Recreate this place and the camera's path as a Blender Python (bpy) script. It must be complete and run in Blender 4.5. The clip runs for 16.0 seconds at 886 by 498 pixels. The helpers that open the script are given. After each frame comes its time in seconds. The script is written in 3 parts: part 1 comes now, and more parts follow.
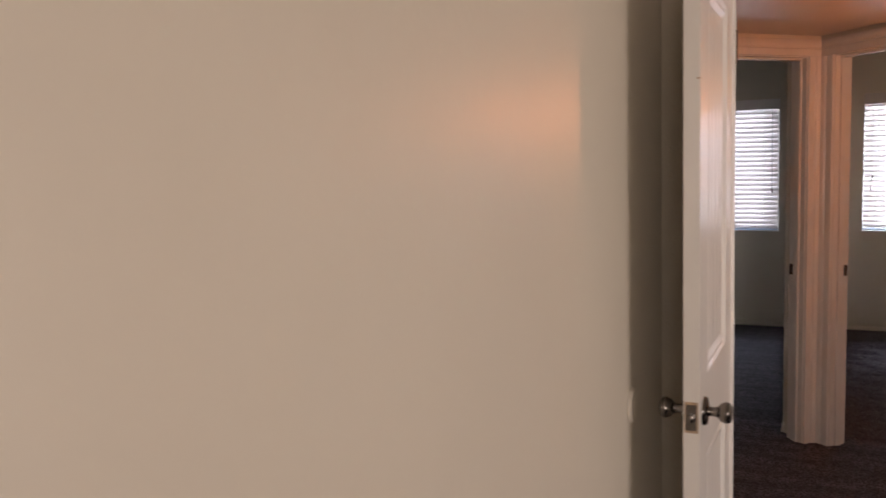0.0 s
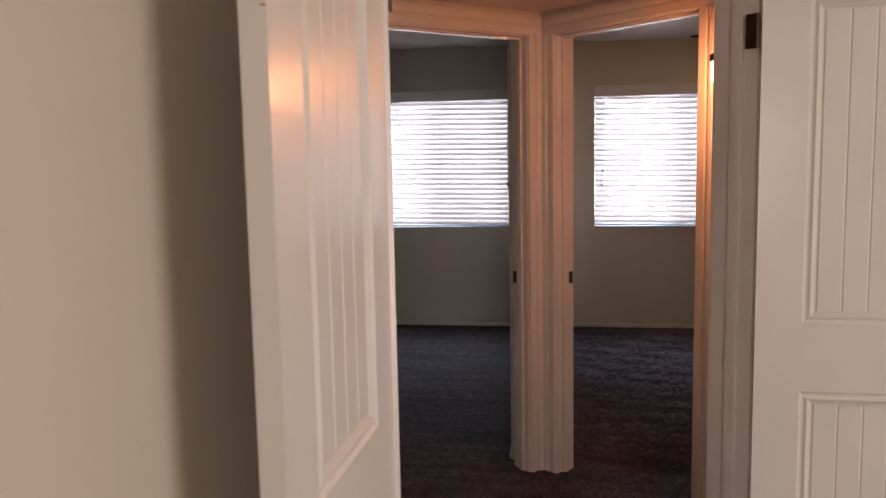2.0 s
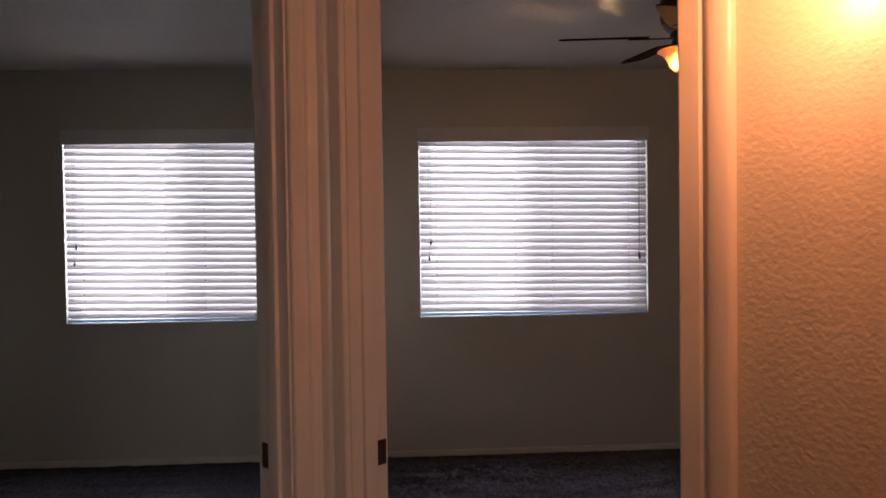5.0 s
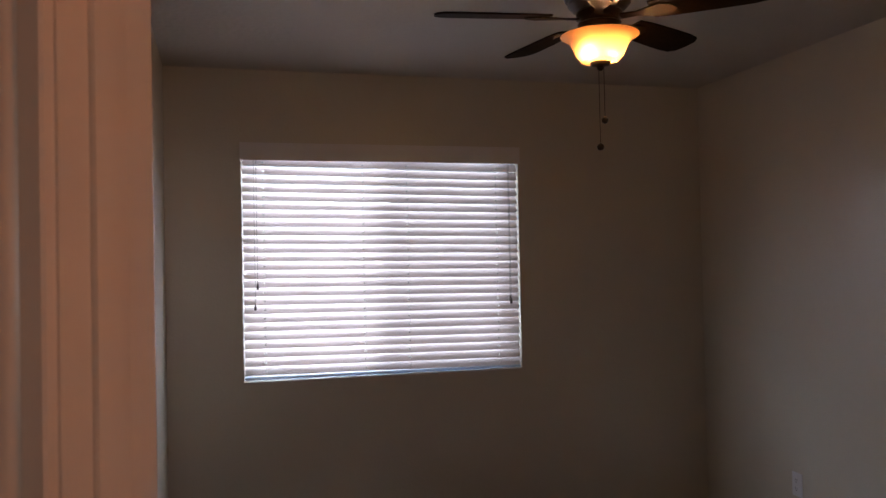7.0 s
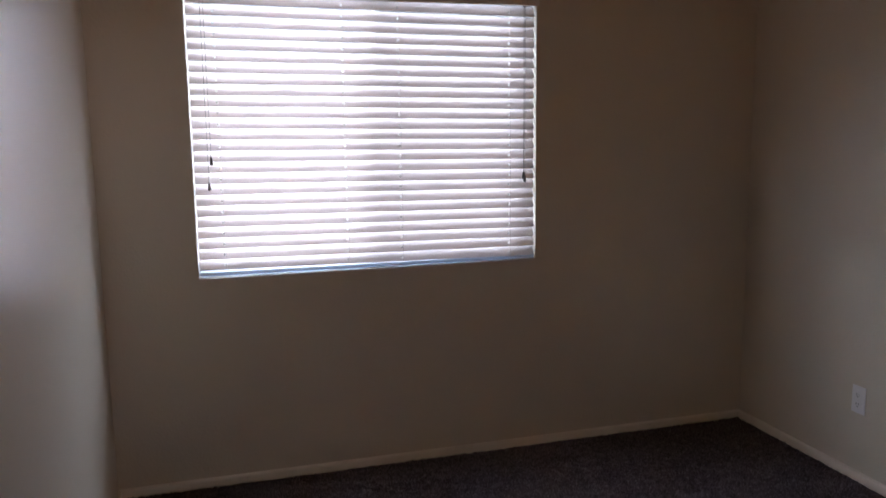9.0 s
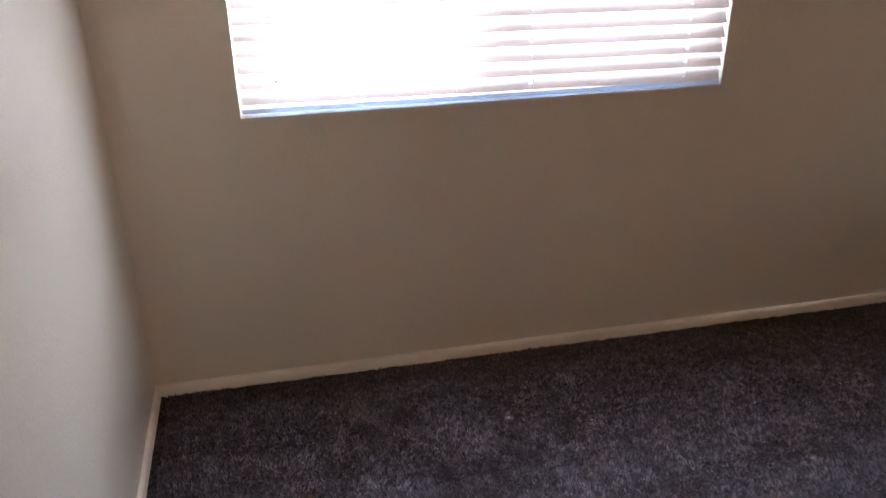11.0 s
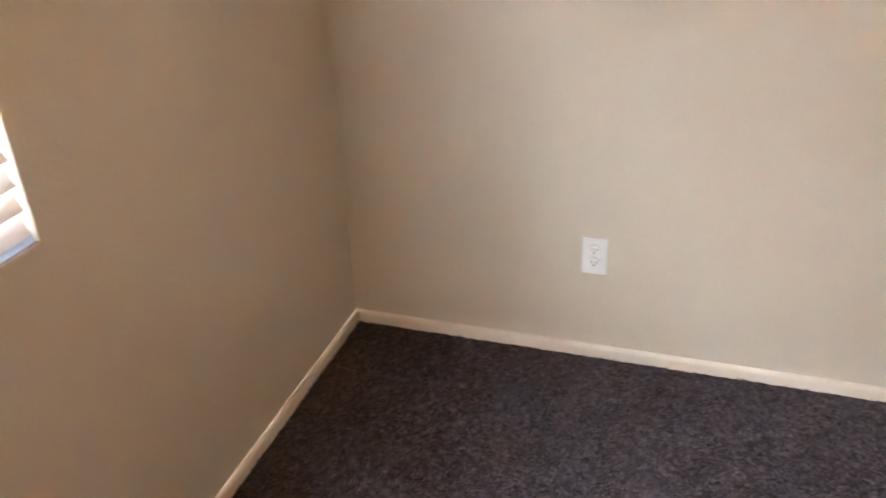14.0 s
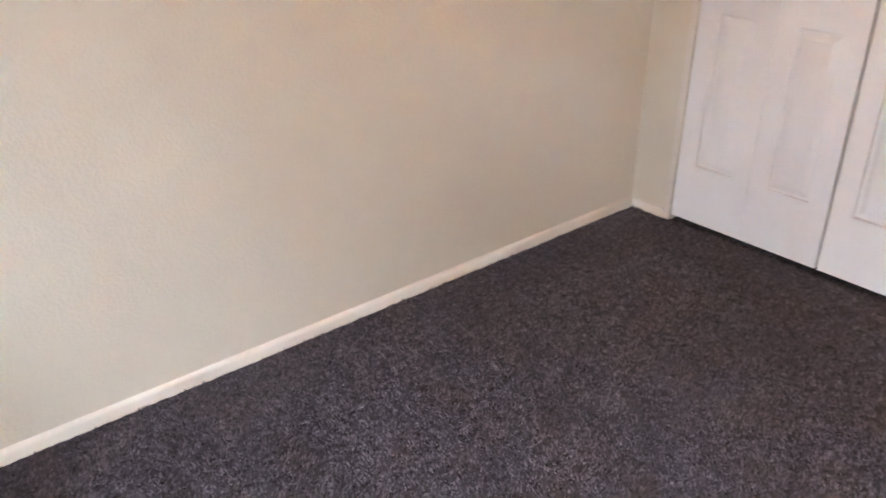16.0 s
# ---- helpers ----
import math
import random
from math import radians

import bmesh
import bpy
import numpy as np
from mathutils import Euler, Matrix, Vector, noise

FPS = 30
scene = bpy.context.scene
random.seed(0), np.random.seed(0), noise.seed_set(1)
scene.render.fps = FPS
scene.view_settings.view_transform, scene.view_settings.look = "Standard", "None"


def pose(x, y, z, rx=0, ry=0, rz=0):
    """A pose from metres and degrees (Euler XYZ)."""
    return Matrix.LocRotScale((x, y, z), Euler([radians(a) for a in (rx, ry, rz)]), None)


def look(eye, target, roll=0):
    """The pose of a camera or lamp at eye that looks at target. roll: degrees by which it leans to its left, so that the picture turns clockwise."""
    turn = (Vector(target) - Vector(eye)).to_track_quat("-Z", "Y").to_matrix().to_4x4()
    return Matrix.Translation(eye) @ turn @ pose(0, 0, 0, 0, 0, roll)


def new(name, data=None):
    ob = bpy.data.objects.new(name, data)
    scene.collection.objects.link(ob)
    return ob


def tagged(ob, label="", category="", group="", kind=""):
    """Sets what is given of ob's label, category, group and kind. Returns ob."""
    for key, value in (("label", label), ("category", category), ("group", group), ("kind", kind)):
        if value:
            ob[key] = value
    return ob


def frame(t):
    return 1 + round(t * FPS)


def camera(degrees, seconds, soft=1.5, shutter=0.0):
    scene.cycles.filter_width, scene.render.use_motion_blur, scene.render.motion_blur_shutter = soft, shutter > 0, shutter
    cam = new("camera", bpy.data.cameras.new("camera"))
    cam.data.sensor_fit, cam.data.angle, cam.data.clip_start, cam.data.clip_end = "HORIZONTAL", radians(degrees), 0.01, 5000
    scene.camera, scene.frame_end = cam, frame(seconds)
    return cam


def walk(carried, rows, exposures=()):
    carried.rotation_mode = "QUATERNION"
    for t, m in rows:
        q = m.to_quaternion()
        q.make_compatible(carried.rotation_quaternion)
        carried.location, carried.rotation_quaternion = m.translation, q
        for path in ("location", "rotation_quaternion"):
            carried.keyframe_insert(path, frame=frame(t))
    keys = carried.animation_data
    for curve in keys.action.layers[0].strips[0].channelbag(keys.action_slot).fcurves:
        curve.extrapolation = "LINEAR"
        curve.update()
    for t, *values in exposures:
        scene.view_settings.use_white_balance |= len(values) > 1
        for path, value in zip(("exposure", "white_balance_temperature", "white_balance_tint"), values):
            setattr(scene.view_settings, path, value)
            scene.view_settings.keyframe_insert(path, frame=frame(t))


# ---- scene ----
# the camera and its walk
cam = camera(56.9, 16.0, shutter=0.3)
PATH = [
    (0, (0.034, -0.13, 1.517), (-0.813, 1.671, 1.323), -1.6),
    (0.5, (0.17, 0.052, 1.515), (-0.575, 1.897, 1.308), -1.4),
    (1, (0.212, 0.241, 1.525), (-0.407, 2.131, 1.313), -1.3),
    (1.5, (0.146, 0.466, 1.533), (-0.302, 2.403, 1.312), -1.3),
    (2, (0.143, 0.758, 1.517), (-0.172, 2.719, 1.287), -1.1),
    (2.5, (0.162, 1.093, 1.521), (-0.068, 3.066, 1.29), -1.0),
    (3, (0.129, 1.413, 1.521), (0.002, 3.395, 1.287), -1.0),
    (3.5, (0.143, 1.751, 1.497), (0.109, 3.737, 1.264), -1.2),
    (3.7, (0.159, 1.897, 1.499), (0.146, 3.884, 1.272), -1.2),
    (5.8, (0.168, 3.219, 1.413), (0.424, 5.203, 1.444), -0.9),
    (6, (0.160, 3.332, 1.418), (0.465, 5.307, 1.453), -1.0),
    (6.5, (0.163, 3.531, 1.416), (0.61, 5.48, 1.459), -1.0),
    (7, (0.206, 3.72, 1.438), (0.737, 5.65, 1.477), -1.2),
    (7.5, (0.246, 3.873, 1.457), (0.810, 5.795, 1.464), -1.1),
    (8, (0.259, 4.054, 1.47), (0.830, 5.973, 1.405), -0.9),
    (8.5, (0.292, 4.235, 1.476), (0.854, 6.149, 1.312), -0.9),
    (9, (0.339, 4.501, 1.493), (0.903, 6.395, 1.184), -0.7),
    (9.5, (0.41, 4.738, 1.58), (0.911, 6.6, 1.047), 0.3),
    (9.7, (0.387, 4.854, 1.599), (0.874, 6.694, 0.986), 0.5),
    (11.8, (0.484, 6.055, 1.533), (0.816, 7.774, 0.566), -1.2),
    (12.1, (0.55, 6.227, 1.543), (0.997, 7.906, 0.552), -1.1),
    (12.5, (0.649, 6.417, 1.488), (1.387, 8.013, 0.542), -1.5),
    (12.7, (0.65, 6.455, 1.469), (1.555, 7.978, 0.541), -2.0),
    (13.4, (0.741, 6.74, 1.47), (2.151, 7.801, 0.529), -2.4),
    (13.5, (0.764, 6.769, 1.474), (2.225, 7.753, 0.526), -2.5),
    (14, (0.862, 6.837, 1.491), (2.513, 7.419, 0.523), -2.7),
    (14.5, (0.9, 6.865, 1.421), (2.669, 7.008, 0.499), -2.6),
    (15, (0.954, 6.912, 1.461), (2.679, 6.601, 0.499), -2.9),
    (15.4, (0.888, 6.925, 1.445), (2.536, 6.292, 0.504), -4.2),
    (15.5, (0.911, 6.962, 1.43), (2.521, 6.236, 0.491), -3.9),
    (15.7, (0.962, 7.041, 1.402), (2.475, 6.126, 0.468), -2.7),
    (16, (1.041, 7.187, 1.364), (2.397, 6.031, 0.455), 0.3),
]
EXPOSURES = [
    (0.0, 0.3, 6550, 15), (0.5, 0.42, 6550, 15), (1.5, 0.34, 6600, 16), (2.5, 0.27, 6650, 17), (3.5, -0.1, 6550, 17), (5.8, -0.4, 6500, 16), (7.0, -0.4, 6500, 15),
    (8.0, -0.3, 6400, 15), (9.0, -0.05, 6350, 14), (9.7, 0.5, 6400, 13), (11.8, 1.35, 6500, 11), (12.5, 0.9, 6450, 9), (13.0, 1.2, 6700, 9),
    (13.5, 1.85, 6900, 9), (14.0, 2.2, 7150, 9), (14.5, 2.5, 7100, 8), (15.0, 2.6, 6950, 7), (15.5, 2.5, 6650, 7), (16.0, 2.45, 6550, 8),
]
walk(cam, [(t, look(eye, target, roll)) for t, eye, target, roll in PATH], EXPOSURES)

# ---- world, sun and large lights ----
world = bpy.data.worlds.new("world")
scene.world = world
world.use_nodes = True
sky = world.node_tree.nodes.new("ShaderNodeTexSky")
sky.sky_type, sky.sun_disc = "NISHITA", False
sky.sun_elevation, sky.sun_rotation = radians(55), radians(90)
back = world.node_tree.nodes["Background"]
world.node_tree.links.new(sky.outputs[0], back.inputs[0])
back.inputs[1].default_value = 0.1
sun = new("sun", bpy.data.lights.new("sun", "SUN"))
sun.data.energy, sun.data.angle, sun.data.color = 3.0, radians(0.5), (1, 0.95, 0.88)
sun.matrix_world = look((8, 0.0, 11.4), (0, 0, 0))

WINDOW_LIGHT, ROOM_LIGHT, SOUTH_FILL, FAN_LIGHT, SCONCE_LIGHT = 1800.0, 47.0, 34.0, 128.0, 9.4
WARM, AMBER = (1.0, 0.66, 0.35), (1.0, 0.36, 0.15)


def area_lamp(name, eye, target, wide, high, watts, colour):
    lamp = new(name, bpy.data.lights.new(name, "AREA"))
    lamp.data.shape, lamp.data.size, lamp.data.size_y = "RECTANGLE", wide, high
    lamp.data.energy, lamp.data.color = watts, colour
    lamp.matrix_world = look(eye, target)
    return lamp


def bulb_lamp(name, place, watts, colour, size):
    lamp = new(name, bpy.data.lights.new(name, "POINT"))
    lamp.data.energy, lamp.data.color, lamp.data.shadow_soft_size = watts, colour, size
    lamp.location = place
    return lamp


# the house: axes of the bedrooms, and the hall that runs at 45 degrees to them
NORTH, EAST, PARTY_E, PARTY_W, WEST = 7.86, 2.888, -0.040, -0.16, -3.05
CEIL, HALL_CEIL, CLOSET = 2.427, 2.145, 4.596
WIN = {"right": (0.320, 1.772), "left": (-1.845, -0.355)}
WIN_Z = (0.874, 2.052)
R2 = math.sqrt(0.5)
APEX = Vector((0, 4.600, 0))
M_R = Matrix(((R2, R2, 0, APEX.x), (-R2, R2, 0, APEX.y), (0, 0, 1, 0), (0, 0, 0, 1)))
M_L = Matrix(((-R2, -R2, 0, APEX.x), (-R2, R2, 0, APEX.y), (0, 0, 1, 0), (0, 0, 0, 1)))
M_D = Matrix(((R2, -R2, 0, -0.202), (R2, R2, 0, 2.298), (0, 0, 1, 0), (0, 0, 0, 1)))

area_lamp("sky_light_north", (-0.05, NORTH + 1.5, 1.75), (-0.05, 0, 1.75), 8.0, 4.6, WINDOW_LIGHT, (0.75, 0.86, 1.0))
# added fill lamp to brighten the right door leaf; no south window is known
area_lamp("fill_light_south", (1.2, -3.2, 1.5), (1.2, 0, 1.5), 1.2, 1.2, SOUTH_FILL, (1.0, 0.87, 0.79))
# stands in for the first room's daylight; unseen, its place is invented
area_lamp("unseen_light_east", (3.75, 1.0, 1.05), (0, 1.0, 1.05), 1.7, 2.0, ROOM_LIGHT, (1.0, 0.85, 0.76))


# ---- materials ----
def mat(name, colour, rough=0.5, metal=0.0, gloss=0.5, vary=0.06, vary_scale=3.0, grain=0.0, grain_scale=200.0, bump=0.0, bump_scale=120.0, coat=0.0, dirt=None, dirt_scale=1.5, dirt_amount=0.0, patchy=0.0):
    m = bpy.data.materials.new(name)
    m.use_nodes = True
    nt = m.node_tree
    b = nt.nodes["Principled BSDF"]
    co = nt.nodes.new("ShaderNodeTexCoord").outputs["Object"]

    def noise_tex(scale, detail):
        n = nt.nodes.new("ShaderNodeTexNoise")
        n.inputs["Scale"].default_value, n.inputs["Detail"].default_value = scale, detail
        nt.links.new(co, n.inputs["Vector"])
        return n.outputs["Fac"]

    def mix(a, c, fac, low, high, amount):
        ramp = nt.nodes.new("ShaderNodeMapRange")
        ramp.inputs["From Min"].default_value, ramp.inputs["From Max"].default_value = low, high
        ramp.inputs["To Max"].default_value = amount
        nt.links.new(fac, ramp.inputs["Value"])
        n = nt.nodes.new("ShaderNodeMix")
        n.data_type = "RGBA"
        nt.links.new(ramp.outputs[0], n.inputs[0])
        for sock, v in ((n.inputs[6], a), (n.inputs[7], c)):
            if isinstance(v, tuple):
                sock.default_value = (*v, 1)
            else:
                nt.links.new(v, sock)
        return n.outputs[2]

    c = mix(colour, tuple(v * (1 - 2.2 * vary) for v in colour), noise_tex(vary_scale, 4), 0.35, 0.7, 1.0)
    if grain:
        c = mix(c, tuple(v * (1 - grain) for v in colour), noise_tex(grain_scale, 2), 0.4, 0.65, 1.0)
    if dirt:
        c = mix(c, dirt, noise_tex(dirt_scale, 6), 0.5, 0.75, dirt_amount)
    nt.links.new(c, b.inputs["Base Color"])
    b.inputs["Roughness"].default_value, b.inputs["Metallic"].default_value = rough, metal
    b.inputs["Coat Weight"].default_value = coat
    b.inputs["Coat Roughness"].default_value = 0.15
    b.inputs["Specular IOR Level"].default_value = gloss
    if patchy:
        r = nt.nodes.new("ShaderNodeMapRange")
        r.inputs["To Min"].default_value, r.inputs["To Max"].default_value = max(rough - patchy, 0.02), min(rough + patchy, 1)
        nt.links.new(noise_tex(vary_scale * 6, 3), r.inputs["Value"])
        nt.links.new(r.outputs[0], b.inputs["Roughness"])
    if bump:
        n = nt.nodes.new("ShaderNodeBump")
        n.inputs["Strength"].default_value, n.inputs["Distance"].default_value = bump, 0.004
        nt.links.new(noise_tex(bump_scale, 3), n.inputs["Height"])
        nt.links.new(n.outputs[0], b.inputs["Normal"])
    return m


WALL = mat("wall_paint", (0.69, 0.632, 0.528), rough=0.40, gloss=0.4, coat=1.0, vary=0.025, vary_scale=1.3, bump=0.45, bump_scale=105, dirt=(0.56, 0.50, 0.42), dirt_scale=2.2, dirt_amount=0.18)
ROOM_WALL = mat("satin_room_paint", (0.69, 0.632, 0.528), rough=0.37, gloss=0.8, coat=0.0, vary=0.025, vary_scale=1.3, bump=0.14, bump_scale=60, dirt=(0.56, 0.50, 0.42), dirt_scale=2.2, dirt_amount=0.18)
WALL.node_tree.nodes["Principled BSDF"].inputs["Coat IOR"].default_value = 1.68
WALL.node_tree.nodes["Principled BSDF"].inputs["Coat Roughness"].default_value = 0.30
CEILING = mat("ceiling_paint", (0.66, 0.62, 0.56), rough=0.6, vary=0.03, vary_scale=2, bump=0.9, bump_scale=38)
HALL_CEILING = mat("hall_ceiling_paint", (0.70, 0.64, 0.56), rough=0.32, vary=0.03, vary_scale=2, bump=0.2, bump_scale=60)
TRIM = mat("trim_enamel", (0.78, 0.735, 0.68), rough=0.23, vary=0.02, vary_scale=5, bump=0.06, bump_scale=60, dirt=(0.60, 0.52, 0.43), dirt_scale=5, dirt_amount=0.16)
DOOR = mat("door_enamel", (0.80, 0.77, 0.72), rough=0.30, coat=0.12, vary=0.02, vary_scale=4, bump=0.05, bump_scale=45, dirt=(0.70, 0.65, 0.58), dirt_scale=1.6, dirt_amount=0.10)
CLOSET_WHITE = mat("closet_white", (0.84, 0.84, 0.86), rough=0.38, vary=0.02, vary_scale=4, bump=0.06, bump_scale=80)
BASE = mat("baseboard_paint", (0.77, 0.715, 0.635), rough=0.35, vary=0.03, vary_scale=6, dirt=(0.58, 0.50, 0.40), dirt_scale=7, dirt_amount=0.22)
PLASTIC = mat("white_plastic", (0.86, 0.86, 0.88), rough=0.3, vary=0.01)
NICKEL = mat("aged_nickel", (0.20, 0.18, 0.165), rough=0.22, metal=1.0, vary=0.12, vary_scale=30, patchy=0.05)
BRONZE = mat("dark_bronze", (0.055, 0.035, 0.026), rough=0.32, metal=0.7, vary=0.1, vary_scale=20)
HINGE = mat("brown_hinge", (0.085, 0.05, 0.032), rough=0.42, metal=0.8, vary=0.1, vary_scale=40)
BLADE = mat("dark_walnut_blade", (0.024, 0.013, 0.009), rough=0.7, gloss=0.05, vary=0.15, vary_scale=12, grain=0.3, grain_scale=60)
IRON = mat("dull_blade_iron", (0.030, 0.019, 0.013), rough=0.75, gloss=0.1, vary=0.1, vary_scale=20)
RAW_WOOD = mat("bare_wood", (0.58, 0.41, 0.27), rough=0.7, vary=0.1, vary_scale=20, grain=0.3, grain_scale=90)
DARK = mat("dark_slot", (0.03, 0.03, 0.03), rough=0.6)
VINYL = mat("window_vinyl", (0.80, 0.80, 0.79), rough=0.4, vary=0.02)
CORD = mat("grey_cord", (0.45, 0.44, 0.43), rough=0.7)
TASSEL = mat("tassel_plastic", (0.10, 0.09, 0.085), rough=0.5)
VALANCE = mat("valance_white", (0.84, 0.81, 0.80), rough=0.36, vary=0.02)


def carpet_material():
    m = bpy.data.materials.new("carpet_pile")
    m.use_nodes = True
    nt = m.node_tree
    b = nt.nodes["Principled BSDF"]
    b.inputs["Roughness"].default_value = 0.95
    b.inputs["Sheen Weight"].default_value = 0.04
    b.inputs["Specular IOR Level"].default_value = 0.15
    co = nt.nodes.new("ShaderNodeTexCoord").outputs["Object"]

    def layer(scale, detail, low, high, stretch=(1, 1, 1)):
        mp = nt.nodes.new("ShaderNodeMapping")
        mp.inputs["Scale"].default_value = stretch
        nt.links.new(co, mp.inputs["Vector"])
        n = nt.nodes.new("ShaderNodeTexNoise")
        n.inputs["Scale"].default_value, n.inputs["Detail"].default_value = scale, detail
        nt.links.new(mp.outputs[0], n.inputs["Vector"])
        r = nt.nodes.new("ShaderNodeMapRange")
        r.inputs["From Min"].default_value, r.inputs["From Max"].default_value = low, high
        nt.links.new(n.outputs["Fac"], r.inputs["Value"])
        return r.outputs[0]

    def blend(fac, a, c, kind="MIX"):
        mx = nt.nodes.new("ShaderNodeMix")
        mx.data_type, mx.blend_type = "RGBA", kind
        nt.links.new(fac, mx.inputs[0])
        for sock, v in ((mx.inputs[6], a), (mx.inputs[7], c)):
            if isinstance(v, tuple):
                sock.default_value = (*v, 1)
            else:
                nt.links.new(v, sock)
        return mx.outputs[2]

    # tufts, clumps of pile, and the long marks of the vacuum cleaner
    last = blend(layer(95, 7, 0.37, 0.64, (1, 0.55, 1)), (0.027, 0.022, 0.027), (0.140, 0.124, 0.145))
    last = blend(layer(26, 7, 0.36, 0.64, (1, 0.45, 1)), last, (0.56, 0.55, 0.56), "MULTIPLY")
    last = blend(layer(4.2, 3, 0.42, 0.60, (0.35, 2.6, 1)), last, (0.66, 0.65, 0.67), "MULTIPLY")
    nt.links.new(last, b.inputs["Base Color"])
    n = nt.nodes.new("ShaderNodeTexNoise")
    n.inputs["Scale"].default_value, n.inputs["Detail"].default_value = 160, 3
    nt.links.new(co, n.inputs["Vector"])
    bp = nt.nodes.new("ShaderNodeBump")
    bp.inputs["Strength"].default_value, bp.inputs["Distance"].default_value = 0.9, 0.006
    nt.links.new(n.outputs["Fac"], bp.inputs["Height"])
    nt.links.new(bp.outputs[0], b.inputs["Normal"])
    return m


def shining(name, colour, through_colour, share, glow=0.0, rough=0.4, clear=0.0, see_colour=(1, 0.97, 0.92)):
    """A white or frosted sheet that lets light through."""
    m = bpy.data.materials.new(name)
    m.use_nodes = True
    nt = m.node_tree
    b = nt.nodes["Principled BSDF"]
    b.inputs["Base Color"].default_value, b.inputs["Roughness"].default_value = (*colour, 1), rough
    if glow:
        b.inputs["Emission Color"].default_value, b.inputs["Emission Strength"].default_value = (*through_colour, 1), glow
    tr = nt.nodes.new("ShaderNodeBsdfTranslucent")
    tr.inputs[0].default_value = (*through_colour, 1)
    mx = nt.nodes.new("ShaderNodeMixShader")
    mx.inputs[0].default_value = share
    nt.links.new(b.outputs[0], mx.inputs[1])
    nt.links.new(tr.outputs[0], mx.inputs[2])
    last = mx.outputs[0]
    if clear:
        see = nt.nodes.new("ShaderNodeBsdfTransparent")
        see.inputs[0].default_value = (*see_colour, 1)
        both = nt.nodes.new("ShaderNodeMixShader")
        both.inputs[0].default_value = clear
        nt.links.new(last, both.inputs[1])
        nt.links.new(see.outputs[0], both.inputs[2])
        last = both.outputs[0]
    nt.links.new(last, nt.nodes["Material Output"].inputs[0])
    return m


def glowing(name, colour, strength):
    m = bpy.data.materials.new(name)
    m.use_nodes = True
    b = m.node_tree.nodes["Principled BSDF"]
    b.inputs["Base Color"].default_value = (*colour, 1)
    b.inputs["Emission Color"].default_value, b.inputs["Emission Strength"].default_value = (*colour, 1), strength
    return m


def pane_material(name, tint, clear):
    m = bpy.data.materials.new(name)
    m.use_nodes = True
    nt = m.node_tree
    b = nt.nodes["Principled BSDF"]
    b.inputs["Base Color"].default_value, b.inputs["Roughness"].default_value = (*tint, 1), 0.05
    t = nt.nodes.new("ShaderNodeBsdfTransparent")
    mx = nt.nodes.new("ShaderNodeMixShader")
    mx.inputs[0].default_value = clear
    nt.links.new(b.outputs[0], mx.inputs[1])
    nt.links.new(t.outputs[0], mx.inputs[2])
    nt.links.new(mx.outputs[0], nt.nodes["Material Output"].inputs[0])
    return m


CARPET = carpet_material()
SLAT = shining("blind_slat_white", (0.87, 0.83, 0.82), (0.90, 0.82, 0.805), 0.22)
# white rail; the blue of the skylight is put into its colours
RAIL = shining("bottom_rail_sky_tint", (0.80, 0.84, 0.88), (0.66, 0.78, 0.92), 0.34)
BOWL = shining("amber_glass", (0.42, 0.20, 0.085), (1.0, 0.50, 0.18), 0.20, glow=0.05, rough=0.3, clear=0.22, see_colour=(1, 0.86, 0.62))
BULB = glowing("bulb_glow", (1.0, 0.66, 0.30), 5.0)
SCONCE_GLASS = shining("sconce_glass", (0.95, 0.85, 0.75), (1.0, 0.80, 0.60), 0.75, glow=9.0, clear=0.80)
GLASS = pane_material("clear_glass", (0.9, 0.93, 0.92), 0.92)
SCREEN = pane_material("insect_screen", (0.12, 0.12, 0.12), 0.72)


# ---- building helpers ----
def add_box(bm, x0, y0, z0, x1, y1, z1, m=None):
    made = bmesh.ops.create_cube(bm, size=1, matrix=Matrix.Translation(((x0 + x1) / 2, (y0 + y1) / 2, (z0 + z1) / 2)) @ Matrix.Diagonal((x1 - x0, y1 - y0, z1 - z0, 1)))
    if m:
        bmesh.ops.transform(bm, matrix=m, verts=made["verts"])
    return made["verts"]


def soften(bm, width=0.002, segments=2):
    edges = [e for e in bm.edges if len(e.link_faces) == 2 and e.calc_face_angle(0) > 0.6]
    bmesh.ops.bevel(bm, geom=edges, offset=width, segments=segments, affect="EDGES", profile=0.6)


def add_molding(bm, profile, a, b, across, out):
    """A profile of (across, out) points drawn from a to b."""
    a, b, across, out = Vector(a), Vector(b), Vector(across), Vector(out)
    ends = [[bm.verts.new(p + across * u + out * v) for u, v in profile] for p in (a, b)]
    n = len(profile)
    for i in range(n):
        bm.faces.new((ends[0][i], ends[0][(i + 1) % n], ends[1][(i + 1) % n], ends[1][i]))
    bm.faces.new(ends[0])
    bm.faces.new(ends[1])


def add_lathe(bm, profile, m, segments=28, caps=True):
    """A profile of (radius, height) points turned round the z axis of m."""
    rings = []
    for r, h in profile:
        rings.append([bm.verts.new(m @ Vector((r * math.cos(math.tau * k / segments), r * math.sin(math.tau * k / segments), h))) for k in range(segments)])
    for lower, upper in zip(rings, rings[1:]):
        for k in range(segments):
            bm.faces.new((lower[k], lower[(k + 1) % segments], upper[(k + 1) % segments], upper[k]))
    for ring in (rings[0], rings[-1]) if caps else ():
        bm.faces.new(ring)


